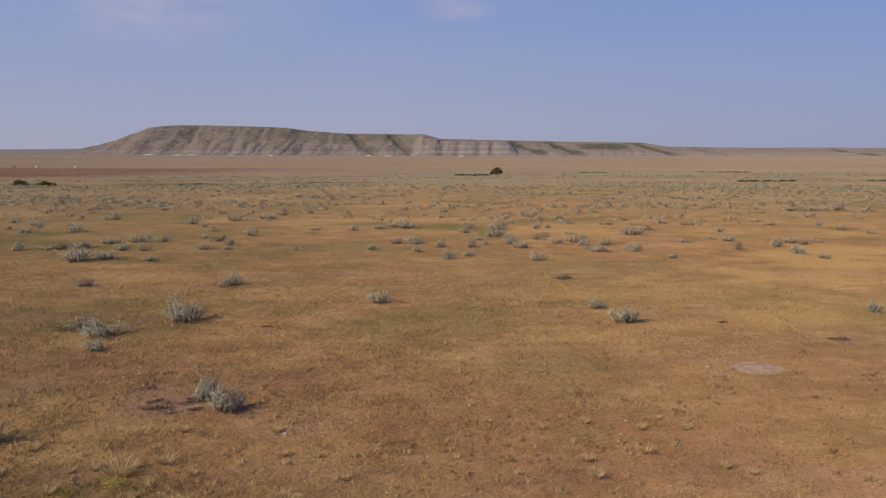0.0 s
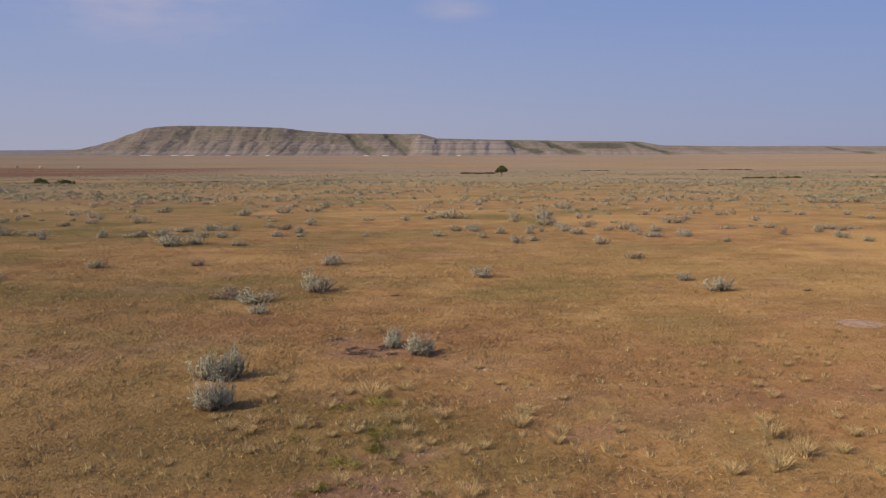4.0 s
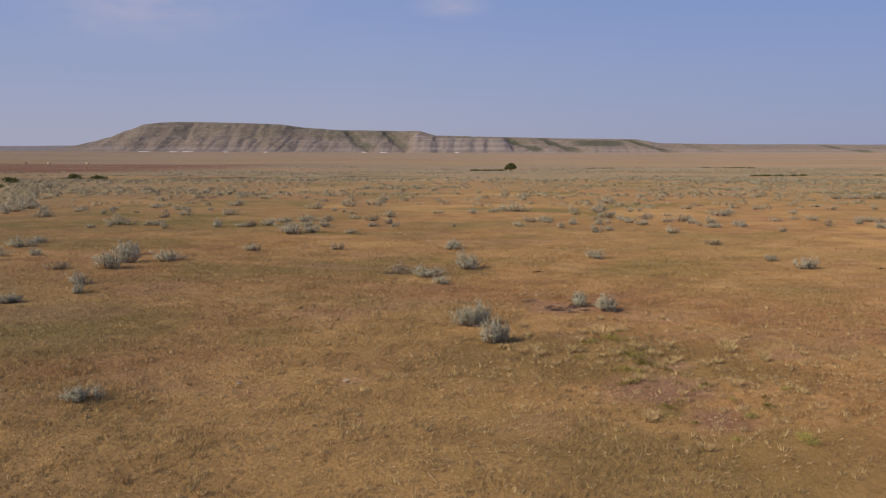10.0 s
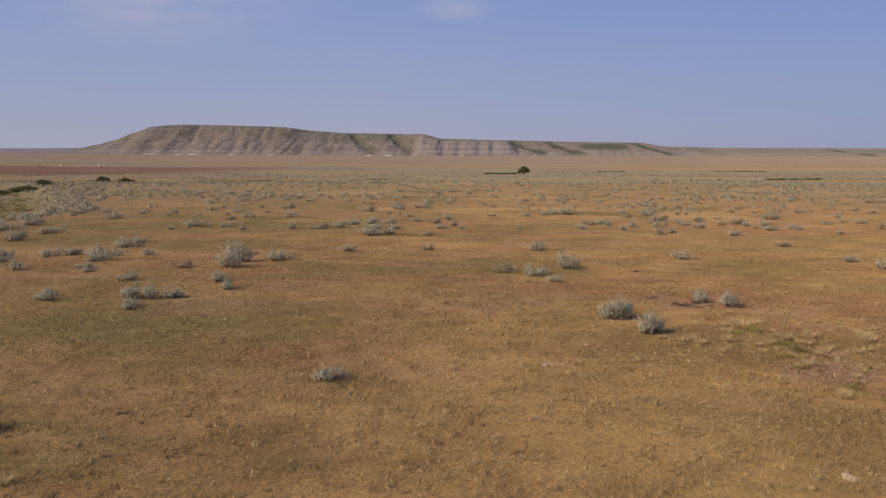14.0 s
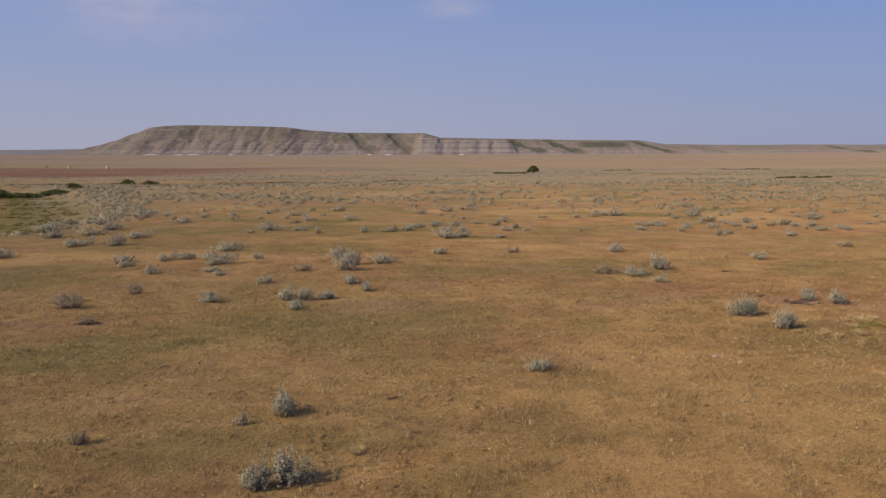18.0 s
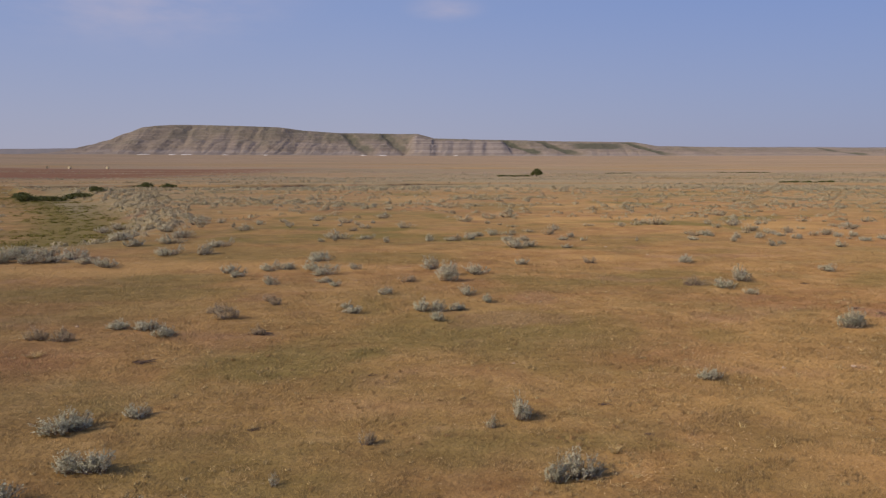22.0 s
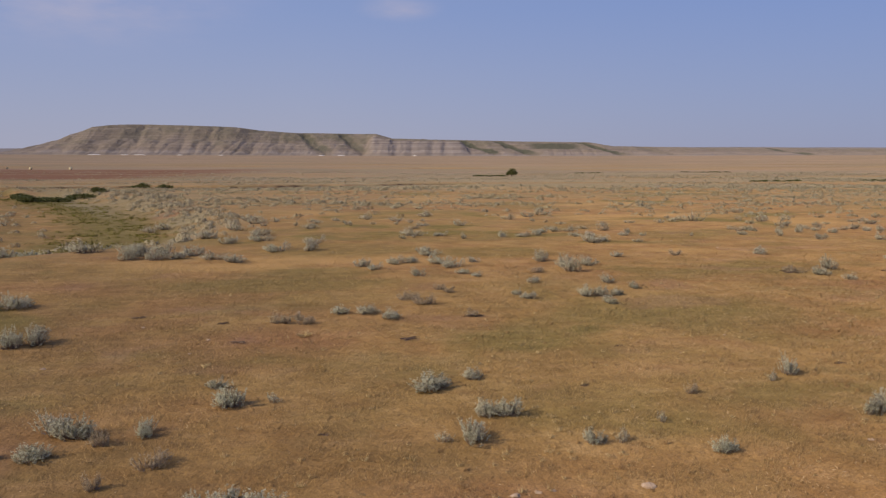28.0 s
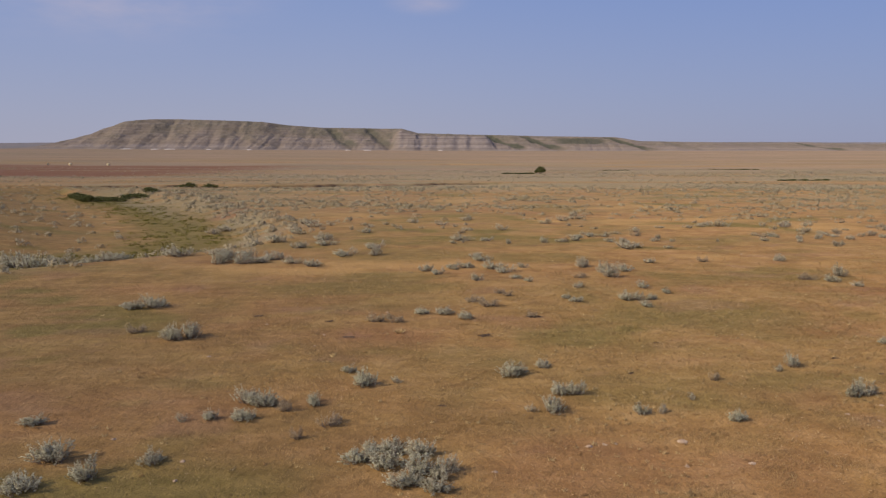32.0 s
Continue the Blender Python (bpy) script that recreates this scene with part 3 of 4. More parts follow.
def butte_height(x, y):
    u = butte_rise(x, y)
    # a crumbling foot, rounded spurs up to a bench, then a steeper upper slope under the rim
    soft = 0.13 * sstep(0, 0.07, u) + 0.33 * sstep(0.03, 0.42, u) + 0.06 * sstep(0.3, 0.6, u) + 0.36 * sstep(0.52, 0.86, u) + 0.12 * sstep(0.82, 1.0, u)
    wall = 0.30 * sstep(0, 0.06, u) + 0.34 * sstep(0.10, 0.18, u) + 0.22 * sstep(0.24, 0.34, u) + 0.14 * sstep(0.4, 1.0, u)
    c = cliff_reach(x)
    shape = soft * (1 - c) + wall * c
    shape = shape + 0.012 * np.sin(shape * 52 + 3 * fbm(x / 200, y / 200, 85)) * sstep(0.03, 0.2, u) * (1 - sstep(0.8, 1, u))
    base = H(x, y)
    top = np.interp(x, SKYLINE_X, SKYLINE_Z)
    rise = np.maximum(top - base, 2)
    cut, brush, rill, fine = butte_gullies(x, u)
    bell = sstep(0.0, 0.10, u) * (1 - sstep(0.90, 1.0, u))
    lower = sstep(0.0, 0.08, u) * (1 - sstep(0.42, 0.60, u))
    carve = rise * (bell * cut + 0.05 * c * lower * (1 - fine) + lower * (0.055 * (1 - rill) ** 2 + 0.03 * (1 - fine)) + (bell - lower * bell) * (0.03 * (1 - rill) ** 2 + 0.018 * (1 - fine)))
    rough = 5 * (fbm(x / 16, y / 16, 79) - 0.5) * sstep(0.02, 0.3, u) * (1 - 0.8 * sstep(0.85, 1, u))
    end = sstep(-1470, -1375, x)
    return np.where(u > 0, base - 1 + (rise * np.maximum(shape, 0) - carve + rough) * end, base - 4)


def butte_masks(x, y):
    """Brush in the gullies and along one shelf, the bare cliff, and grass on the upper slope and the tops of the spurs."""
    u = butte_rise(x, y)
    cut, brush, rill, fine = butte_gullies(x, u)
    n = fbm(x / 60, y / 60, 87) - 0.5
    lee = brush * sstep(0.12, 0.35, u + 0.3 * n) * (1 - sstep(0.93, 1.0, u))
    strip = 0.9 * sstep(0.42, 0.52, u + 0.2 * n) * (1 - sstep(0.78, 0.90, u)) * sstep(455, 500, x) * (1 - sstep(620, 670, x))
    cliff = sstep(0.0, 0.02, u) * (1 - sstep(0.34, 0.46, u)) * cliff_reach(x)
    foot = 0.6 * sstep(0.0, 0.02, u) * (1 - sstep(0.10, 0.20, u + 0.2 * n))
    sod = np.maximum(sstep(0.50, 0.80, u + 0.5 * n) * (0.55 + 0.45 * sstep(-1150, -800, x)), 0.75 * sstep(0.2, 0.4, u) * sstep(0.35, 0.6, rill + 0.6 * n)) * (1 - 0.3 * sstep(-200, -900, x)) * (1 - 0.55 * sstep(230, 420, x))
    return {"draw": np.maximum(lee, strip).ravel(), "cliff": np.maximum(cliff, foot).ravel(), "sod": sod.ravel()}


def split_sheet(thing, me_xs, me_ys, height, measure, marks, bands):
    """Cuts one sheet along its slope into parts that meet edge to edge."""
    gx, gy = np.meshgrid(me_xs, me_ys)
    verts = np.stack([gx, gy, height(gx, gy)], -1).reshape(-1, 3)
    nx, ny = len(me_xs), len(me_ys)
    i = (np.arange(ny - 1)[:, None] * nx + np.arange(nx - 1)[None, :]).ravel()
    faces = np.stack([i, i + 1, i + 1 + nx, i + nx], 1)
    marked = marks(gx, gy)
    level = measure(gx, gy).ravel()[faces].mean(1)
    for name, lo, hi, material, label in bands:
        f = faces[(level >= lo) & (level < hi)]
        used, back = np.unique(f, return_inverse=True)
        ob = new(name, mesh_from(name, verts[used], back.reshape(-1, 4), material, True, {k: v[used] for k, v in marked.items()}))
        ob.parent = thing
        ob["label"] = label


butte = tagged(new("butte"), "long flat-topped badland butte with banded grey and buff clay", "butte")
split_sheet(butte, np.concatenate([np.arange(-1560, 860, 4.0), np.arange(860, 2900, 8.0)]), np.concatenate([np.arange(2400, 2860, 4.0), np.arange(2870, 3300, 80.0)]), butte_height, butte_rise, butte_masks,
            [("apron", -1, 0.13, MAT_CLAY, "low crumbling clay cliff at the foot"), ("slope", 0.13, 0.9, MAT_CLAY, "gullied slope of banded clay"), ("flat_top", 0.9, 2, MAT_CLAY, "flat grassy top")])

# pale silt bars along the foot of the butte
for x, w in ((-955, 44), (-862, 26), (-815, 38), (-690, 18), (-560, 16), (-240, 20), (-178, 26), (60, 16)):
    bar = bmesh.new()
    bmesh.ops.create_uvsphere(bar, u_segments=14, v_segments=7, radius=1)
    bmesh.ops.scale(bar, vec=(w / 2, 7, 1.5), verts=bar.verts)
    me = bpy.data.meshes.new("silt_bar")
    bar.to_mesh(me)
    me.materials.append(MAT_ALKALI)
    ob = new("silt_bar", me)
    ob.location = (x, 2462, float(H(x, 2462)) + 0.2)
    tagged(ob, "pale alkali silt bar at the foot of the butte", "silt bar", "silt bars below the butte")


def far_height(x, y):
    top = np.interp(x, [-4000, -2600, -1900, -1500, -1000, 900, 2000, 4000], [54, 57, 60, 63, 66, 70, 75, 73]) + 5 * (fbm(x / 240, 0 * x, 81) - 0.5)
    return np.where(y > 3890, top, H(x, y) - 2) + 0 * y


far_hills = new("far_hills", sheet("far_hills", np.arange(-4200, 4201, 30.0), np.array([3800, 3850, 3895, 3980, 4300.0]), far_height, MAT_FAR))
tagged(far_hills, "low hazy grey hills along the horizon", "hills", kind="structure")


# sagebrush: x, y, width, height
SAGE_A = [(-35.67, -4.62, 0.86, 0.32), (-35.03, -4.89, 0.84, 0.33), (-42.94, -5.9, 0.98, 0.25), (-34.34, -5.26, 0.88, 0.36), (-41.82, -5.35, 0.76, 0.38), (-33.74, -5.46, 0.79, 0.34), (-34.58, -5.91, 0.79, 0.31), (-33.92, -6.15, 0.78, 0.31), (-40.69, -4.49, 0.63, 0.25), (-34.84, -4.13, 0.81, 0.28), (-43.09, -4.3, 1, 0.52), (-34.15, -4.24, 0.86, 0.33), (-35.39, -4.04, 0.54, 0.23), (-33.46, -5.26, 0.41, 0.23), (-37.37, -3.08, 0.35, 0.25), (-36.64, -2.15, 0.74, 0.25), (-25.35, -2.13, 0.52, 0.25), (-44.79, -1.73, 0.77, 0.25), (-40.74, -1.69, 0.38, 0.25), (-27.9, -1.61, 0.45, 0.25), (-27.27, -1.57, 0.41, 0.29), (-39.04, -1.55, 0.76, 0.26), (-39.99, -1.54, 0.46, 0.25)]
SAGE_B = [(-30.41, -1.23, 0.72, 0.39), (-30.94, -1.19, 0.35, 0.25), (-37.32, -0.42, 0.55, 0.25), (-38.75, -0.4, 0.85, 0.36), (-20.96, -0.21, 0.5, 0.44), (-39.3, -0.2, 0.8, 0.4), (-20.46, -0.08, 0.63, 0.42), (-29.4, 0.23, 0.64, 0.41), (-29.84, 0.26, 0.57, 0.35), (-35.85, 1.4, 0.85, 0.44), (-24.5, 1.6, 0.35, 0.25), (-34.85, 1.7, 0.44, 0.25), (-21.89, 2.51, 0.35, 0.25), (-31.06, 2.52, 1.04, 0.35), (-36.57, 2.95, 0.55, 0.26), (-21.19, 3.07, 0.53, 0.44), (-29.81, 3.3, 0.55, 0.25), (-15.83, 6.13, 0.49, 0.3), (-15.55, 6.32, 0.44, 0.28), (-43.83, 7.59, 0.96, 0.52), (-43.36, 8.08, 0.9, 0.54), (-45.71, 8.97, 0.92, 0.25), (-35.09, 10.65, 0.66, 0.25)]
SAGE_C = [(-7.87, 10.71, 0.69, 0.5), (-35.91, 10.91, 0.95, 0.3), (-32.06, 11.29, 0.78, 0.3), (-35.42, 11.35, 0.58, 0.25), (-28.87, 11.48, 0.6, 0.25), (-32.9, 12.28, 0.91, 0.25), (-33.88, 12.38, 0.81, 0.27), (-8.48, 12.47, 0.73, 0.47), (-8.04, 12.84, 0.59, 0.5), (-22.98, 13.72, 0.66, 0.25), (-30.57, 14, 1.08, 0.35), (-47.82, 14.04, 1.19, 0.42), (-46.98, 14.3, 1.43, 0.49), (-4.25, 14.41, 0.66, 0.42), (-26.15, 14.92, 0.68, 0.29), (-31.5, 14.95, 0.81, 0.27), (-30.97, 15.12, 0.73, 0.25), (-22.97, 15.23, 0.61, 0.38), (-23.49, 15.29, 0.74, 0.4), (-4.98, 15.25, 0.62, 0.36), (-22.18, 15.41, 0.62, 0.27), (-26.51, 15.83, 0.5, 0.25), (-29.36, 16.52, 0.57, 0.25)]
SAGE_D = [(-29.82, 17.21, 0.53, 0.26), (-21.62, 18.6, 0.76, 0.4), (-25.21, 18.92, 0.74, 0.29), (-9.04, 19.19, 0.7, 0.25), (-9.48, 20.95, 1.14, 0.36), (-27.6, 21.07, 0.54, 0.25), (-30.63, 21.25, 0.75, 0.37), (-10.67, 21.59, 1.06, 0.26), (-28.24, 22.06, 0.77, 0.28), (-24.29, 22.36, 0.87, 0.25), (5.49, 22.68, 0.96, 0.45), (-22.29, 22.76, 1.1, 0.68), (-7.92, 23, 1.08, 0.64), (-32.83, 23.99, 0.81, 0.38), (14.05, 24.13, 0.55, 0.34), (-22.32, 24.27, 0.93, 0.66), (5.09, 24.72, 0.64, 0.34), (-20.85, 25.09, 1.38, 0.34), (-33.6, 25.33, 1, 0.44), (-2.17, 25.74, 0.93, 0.35), (-28.95, 25.99, 1.42, 0.46), (-31.68, 26.01, 0.97, 0.46), (-27.21, 26.27, 0.75, 0.28)]
SAGE_E = [(-23.06, 26.34, 1.03, 0.61), (-30.93, 26.44, 1.03, 0.46), (-40.92, 27.86, 1.43, 0.29), (-18.13, 28.68, 0.8, 0.34), (-59.68, 29.12, 2.25, 0.9), (-42.37, 29.23, 1.23, 0.3), (-14.03, 29.3, 0.75, 0.32), (-8.61, 29.55, 1.16, 0.31), (-44, 30.64, 1.65, 0.41), (-47.6, 30.87, 1.65, 0.89), (4.84, 31.07, 0.8, 0.25), (-29.92, 31.57, 1.03, 0.3), (-46.15, 32.09, 1.7, 0.48), (-50.99, 32.86, 2.03, 0.43), (-39.37, 32.89, 1.67, 0.35), (-37.23, 32.96, 1.24, 0.61), (-57.54, 33.2, 2.04, 0.43), (-48.86, 33.83, 1.66, 0.56), (-17.53, 35.84, 1.88, 0.47), (-14.23, 36.18, 0.76, 0.25), (-16.46, 36.69, 1.1, 0.32), (4.8, 37.13, 0.73, 0.43), (-37.43, 37.34, 1.54, 0.25)]
SAGE_F = [(0.29, 37.53, 0.74, 0.43), (-65.61, 37.63, 2.6, 1.05), (11.6, 37.78, 0.46, 0.31), (19.43, 38, 0.74, 0.28), (-43.55, 38.01, 1.49, 0.44), (1.36, 38.79, 0.59, 0.25), (-41.24, 39.58, 1.54, 0.52), (-63.36, 40.08, 2.29, 0.57), (19.01, 40.16, 1.09, 0.37), (10.51, 40.83, 0.62, 0.27), (-59.05, 41.2, 2.33, 0.49), (-3.91, 41.35, 0.93, 0.29), (-20.39, 42.12, 0.95, 0.41), (-45.85, 42.49, 1.92, 0.65), (-29.94, 42.56, 1.61, 0.55), (-28.02, 42.65, 1.1, 0.34), (-0.28, 42.68, 0.84, 0.37), (-42.38, 43.76, 1.71, 0.5), (-19.81, 44.28, 1.26, 0.31), (-18.31, 44.86, 1.21, 0.41), (-17.17, 45.01, 1.35, 0.4), (14.74, 45.66, 0.89, 0.34), (7.95, 45.76, 1.24, 0.61)]
SAGE_G = [(23.05, 46, 0.9, 0.25), (2.34, 46.81, 0.7, 0.25), (-49.21, 47, 1.85, 0.63), (17.14, 47.83, 0.72, 0.25), (3.23, 48.78, 1.32, 0.65), (6.72, 48.98, 0.74, 0.45), (-44.79, 49, 1.81, 0.45), (-38.8, 49.21, 1.66, 0.34), (-12.84, 49.76, 1.12, 0.62), (12.57, 50.74, 1.72, 0.43), (-25.5, 52.04, 1.4, 0.62), (-15.99, 52.68, 0.79, 0.27), (3.73, 53.34, 2.14, 0.37), (13.12, 53.54, 0.97, 0.33), (-9.22, 53.69, 0.97, 0.25), (1.88, 54.01, 0.81, 0.57), (-2.59, 54.49, 2.04, 0.8), (14.61, 54.69, 1.23, 0.31), (6.8, 55.12, 0.83, 0.51), (-44.69, 56, 2.02, 0.41), (-31.17, 57.52, 1.55, 0.37), (12.86, 58.84, 1.06, 0.28), (-20.06, 59.06, 1.59, 0.62)]
SAGE_H = [(-34.28, 59.91, 1.35, 0.5), (-45.94, 60.37, 2.21, 0.41), (-17.2, 62.34, 1.68, 0.74), (26.09, 62.5, 0.94, 0.25), (-28.2, 63.54, 1.9, 0.47), (-57.09, 64.59, 2.05, 0.7), (-15.37, 65.14, 1.95, 0.57), (7.79, 66.61, 1.5, 0.74), (-56.01, 67.25, 2.36, 0.69), (-14.79, 68.45, 1.54, 0.76), (37.62, 76.17, 2.05, 0.49), (-28.22, 76.29, 1.14, 0.39), (35.72, 76.36, 2.05, 0.38), (40.46, 77.3, 2.31, 0.47)]
SAGE_I = [(-20.9, 16.95, 0.5, 0.28), (-26.0, -0.4, 0.26, 0.2), (-29.4, 29.7, 1.25, 0.4), (-28.6, 24.5, 1.3, 0.42), (-47.6, 29.2, 1.5, 0.6), (-46.1, 28.9, 1.6, 0.6), (-44.9, 29.5, 1.3, 0.5), (-55.5, 31.0, 1.8, 0.6), (-57.2, 31.6, 1.4, 0.5), (-59.9, 33.3, 1.8, 0.6), (-38.0, -0.95, 0.5, 0.3)]
SAGE = SAGE_A + SAGE_B + SAGE_C + SAGE_D + SAGE_E + SAGE_F + SAGE_G + SAGE_H + SAGE_I


# ---- plants ----
def part(name, me, parent, label=""):
    ob = new(name, me)
    ob.parent = parent
    if label:
        ob["label"] = label
    return ob


def ribbons(starts, ends, width_a, width_b, rng):
    """Flat tapering blades, two triangles each, from starts to ends; each turned at random about its own line."""
    starts, ends = np.asarray(starts, float), np.asarray(ends, float)
    way = ends - starts
    side = np.cross(way, rng.normal(size=way.shape))
    side /= np.linalg.norm(side, axis=1, keepdims=True) + 1e-9
    wa, wb = np.broadcast_to(width_a, len(starts))[:, None] / 2, np.broadcast_to(width_b, len(starts))[:, None] / 2
    v = np.stack([starts - side * wa, starts + side * wa, ends + side * wb, ends - side * wb], 1).reshape(-1, 3)
    i = np.arange(len(starts))[:, None] * 4
    return v, i + np.array([[0, 1, 2, 3]])


def sage_meshes(seed, shoots=110, leaves=24, boss=5, material=MAT_SAGE):
    """Woody base and leaves of one bush, one metre wide and one high: crowded upright leafy spikes of uneven height over a low open base."""
    rng = np.random.default_rng(seed)
    bx, by = rng.uniform(-0.28, 0.28, boss), rng.uniform(-0.28, 0.28, boss)
    bh, br = rng.uniform(0.50, 0.95, boss), rng.uniform(0.17, 0.31, boss)
    k = rng.integers(0, boss, shoots)
    a, r = rng.uniform(0, 2 * np.pi, shoots), np.sqrt(rng.random(shoots))
    top = np.stack([bx[k] + np.cos(a) * r * br[k], by[k] + np.sin(a) * r * br[k], bh[k] * np.sqrt(1 - 0.72 * r ** 2) * rng.uniform(0.62, 1.22, shoots)], 1)
    low = top * np.array([0.72, 0.72, 0]) + np.stack([np.zeros(shoots), np.zeros(shoots), top[:, 2] * rng.uniform(0.10, 0.45, shoots)], 1)
    lean = rng.normal(0, 0.025, (shoots, 3))
    low, top = low - lean, top + lean
    foot = low * np.array([0.35, 0.35, 0]) + np.array([0, 0, -0.06])
    wood_v, wood_f = ribbons(np.concatenate([foot, low]), np.concatenate([low, top]), np.repeat([0.026, 0.013], shoots), np.repeat([0.012, 0.005], shoots), rng)
    w = rng.uniform(0.0, 1.0, (shoots, leaves, 1)) ** 0.75
    p = (low[:, None] * (1 - w) + top[:, None] * w).reshape(-1, 3) + rng.normal(0, 0.013, (shoots * leaves, 3))
    axis = np.repeat(top - low, leaves, 0)
    axis /= np.linalg.norm(axis, axis=1, keepdims=True) + 1e-9
    turn = rng.normal(size=p.shape) * 0.42 + axis
    turn /= np.linalg.norm(turn, axis=1, keepdims=True)
    ln = rng.uniform(0.025, 0.058, (len(p), 1))
    leaf_v, leaf_f = ribbons(p, p + turn * ln, rng.uniform(0.011, 0.019, len(p)), rng.uniform(0.004, 0.009, len(p)), rng)
    round_off = leaf_v * np.array([1.6, 1.6, 1.1]) + np.array([0, 0, 0.1]) + np.repeat(rng.normal(0, 0.4, p.shape), 4, 0)
    return (mesh_from("sagebrush_wood", wood_v, wood_f, MAT_WOOD), mesh_from("sagebrush_foliage", leaf_v, turned(leaf_v, leaf_f), material, normals=round_off))


SAGE_KINDS = [sage_meshes(s, 100 + 10 * (s % 4), 30, 5 + s % 4) for s in range(1, 11)]
MID_KINDS = [sage_meshes(s, 84, 21, 4 + s % 3) for s in range(71, 79)]
SMALL_KINDS = [sage_meshes(s, 58, 14, 3 + s % 3) for s in range(61, 66)]
DRY_KINDS = [sage_meshes(s, 100, 12, 4, MAT_SAGE_DRY) for s in (41, 42, 43)]


def sagebrush(n, x, y, w, h, rng):
    dry = n in DRY_ONES or n >= 1000 and n % 7 == 3
    wood, leaves = DRY_KINDS[n % 3] if dry else SMALL_KINDS[n % 5] if w < 0.45 or y > 45 else MID_KINDS[n % 8] if y > 17 else SAGE_KINDS[n % len(SAGE_KINDS)]
    h = max(h, 0.33 * w)
    spread = 1.3 if y < 17 else 1.42
    bush = new("sagebrush")
    wide = "broad" if w > 1.1 else "small" if w < 0.6 else "rounded"
    tall = "upright" if h > 0.6 * w else "low"
    tagged(bush, f"{wide} {tall} half-dead brown sagebrush with bare twigs" if dry else f"{wide} {tall} silver-green sagebrush in dry grass", "sagebrush", "sagebrush on the prairie")
    bush.matrix_basis = Matrix.LocRotScale((x, y, float(H(x, y)) - 0.01), Euler((0, 0, rng.uniform(-0.7, 0.7))), (w * spread, w * spread, max(h, 0.26) * 1.36))
    part("woody_base", wood, bush, "grey woody shoots")
    part("foliage", leaves, bush)


# half-dead bushes among them, by their place in the list
DRY_ONES = {14, 15, 33, 44, 45, 47, 49, 50, 56, 61, 62, 68, 69, 76, 78, 98, 102, 185}

rng = np.random.default_rng(5)
for n, (x, y, w, h) in enumerate(SAGE):
    sagebrush(n, x, y, w, h, rng)


def clumps(name, xs, ys, widths, heights, material, leaves, size, seed, label, category):
    """Many bushes too far to tell apart singly, in one mesh."""
    rng = np.random.default_rng(seed)
    n = len(xs)
    zs = H(xs, ys)
    a, rr = rng.uniform(0, 2 * np.pi, (n, leaves)), rng.uniform(0, 1, (n, leaves)) ** 0.62
    lump = rng.uniform(0.75, 1.1, (n, leaves)) * (1 + 0.25 * np.sin(3 * a + rng.uniform(0, 6.3, (n, 1))))
    px = xs[:, None] + np.cos(a) * rr * widths[:, None] / 2 * lump
    py = ys[:, None] + np.sin(a) * rr * widths[:, None] / 2 * lump
    hz = heights[:, None] * np.sqrt(1 - 0.9 * rr ** 2) * rng.uniform(0.35, 1.1, (n, leaves))
    ln = np.repeat(np.sqrt(widths * heights) * size, leaves)[:, None] * rng.uniform(0.6, 1.4, (n * leaves, 1))
    way = rng.normal(0, 1, (n * leaves, 3)) + np.array([0, 0, 1.5])
    way /= np.linalg.norm(way, axis=1, keepdims=True)
    e = np.stack([px, py, zs[:, None] + hz], -1).reshape(-1, 3)
    s = e - way * ln
    s[:, 2] = np.maximum(s[:, 2], np.repeat(zs, leaves) - 0.02)
    v, f = ribbons(s, e, ln[:, 0] * 0.55, ln[:, 0] * 0.3, rng)
    out = np.stack([px - xs[:, None], py - ys[:, None], hz * 1.2 + 0.15], -1).reshape(-1, 3) / np.repeat(widths, leaves)[:, None] + rng.normal(0, 0.18, (n * leaves, 3))
    ob = new(name, mesh_from(name, v, turned(v, f), material, normals=np.repeat(out, 4, 0)))
    return tagged(ob, label, category, kind="stuff")


def scatter(count, x0, x1, y0, y1, seed, keep):
    rng = np.random.default_rng(seed)
    x, y = rng.uniform(x0, x1, count), rng.uniform(y0, y1, count)
    ok = rng.random(count) < keep(x, y)
    return x[ok], y[ok], rng


def clear_of_bushes(x, y, margin=0.9):
    ok = np.ones(len(x), bool)
    for bx, by, w, h in SAGE:
        ok &= np.hypot(x - bx, y - by) > margin * w
    return ok


def off_hollow(x, y):
    """Thin on the hollow's floor and its worn bank, full elsewhere."""
    q, side = near_line(x, y, HOLLOW)
    c, _ = near_line(x, y, CUTBANK)
    return sstep(5, 10, q) * np.where(side < 0, 0.3 + 0.7 * sstep(28, 42, q), 1.0) * sstep(4, 7, c)


# middle distance, 45 to 140 m out
x, y, rng = scatter(15000, -150, 130, 40, 150, 21, lambda x, y: off_hollow(x, y) * (0.2 + 0.8 * sstep(0.42, 0.66, fbm(x / 16, y / 9, 91))) * (0.17 + 0.83 * sstep(48, 90, y)) * sstep(70, 0, np.abs(x + 10) - 0.75 * y - 20))
ok = clear_of_bushes(x, y)
x, y = x[ok], y[ok]
near = np.argsort(y)[:120]
for n in near:
    sagebrush(1000 + int(n), x[n], y[n], rng.uniform(0.4, 1.15), rng.uniform(0.22, 0.5), rng)
x, y = np.delete(x, near), np.delete(y, near)
clumps("sagebrush_scatter", x, y, rng.uniform(0.5, 1.7, len(x)), rng.uniform(0.2, 0.42, len(x)), MAT_SAGE_FAR, 44, 0.19, 22, "scattered grey-green sagebrush across the middle prairie", "sagebrush")
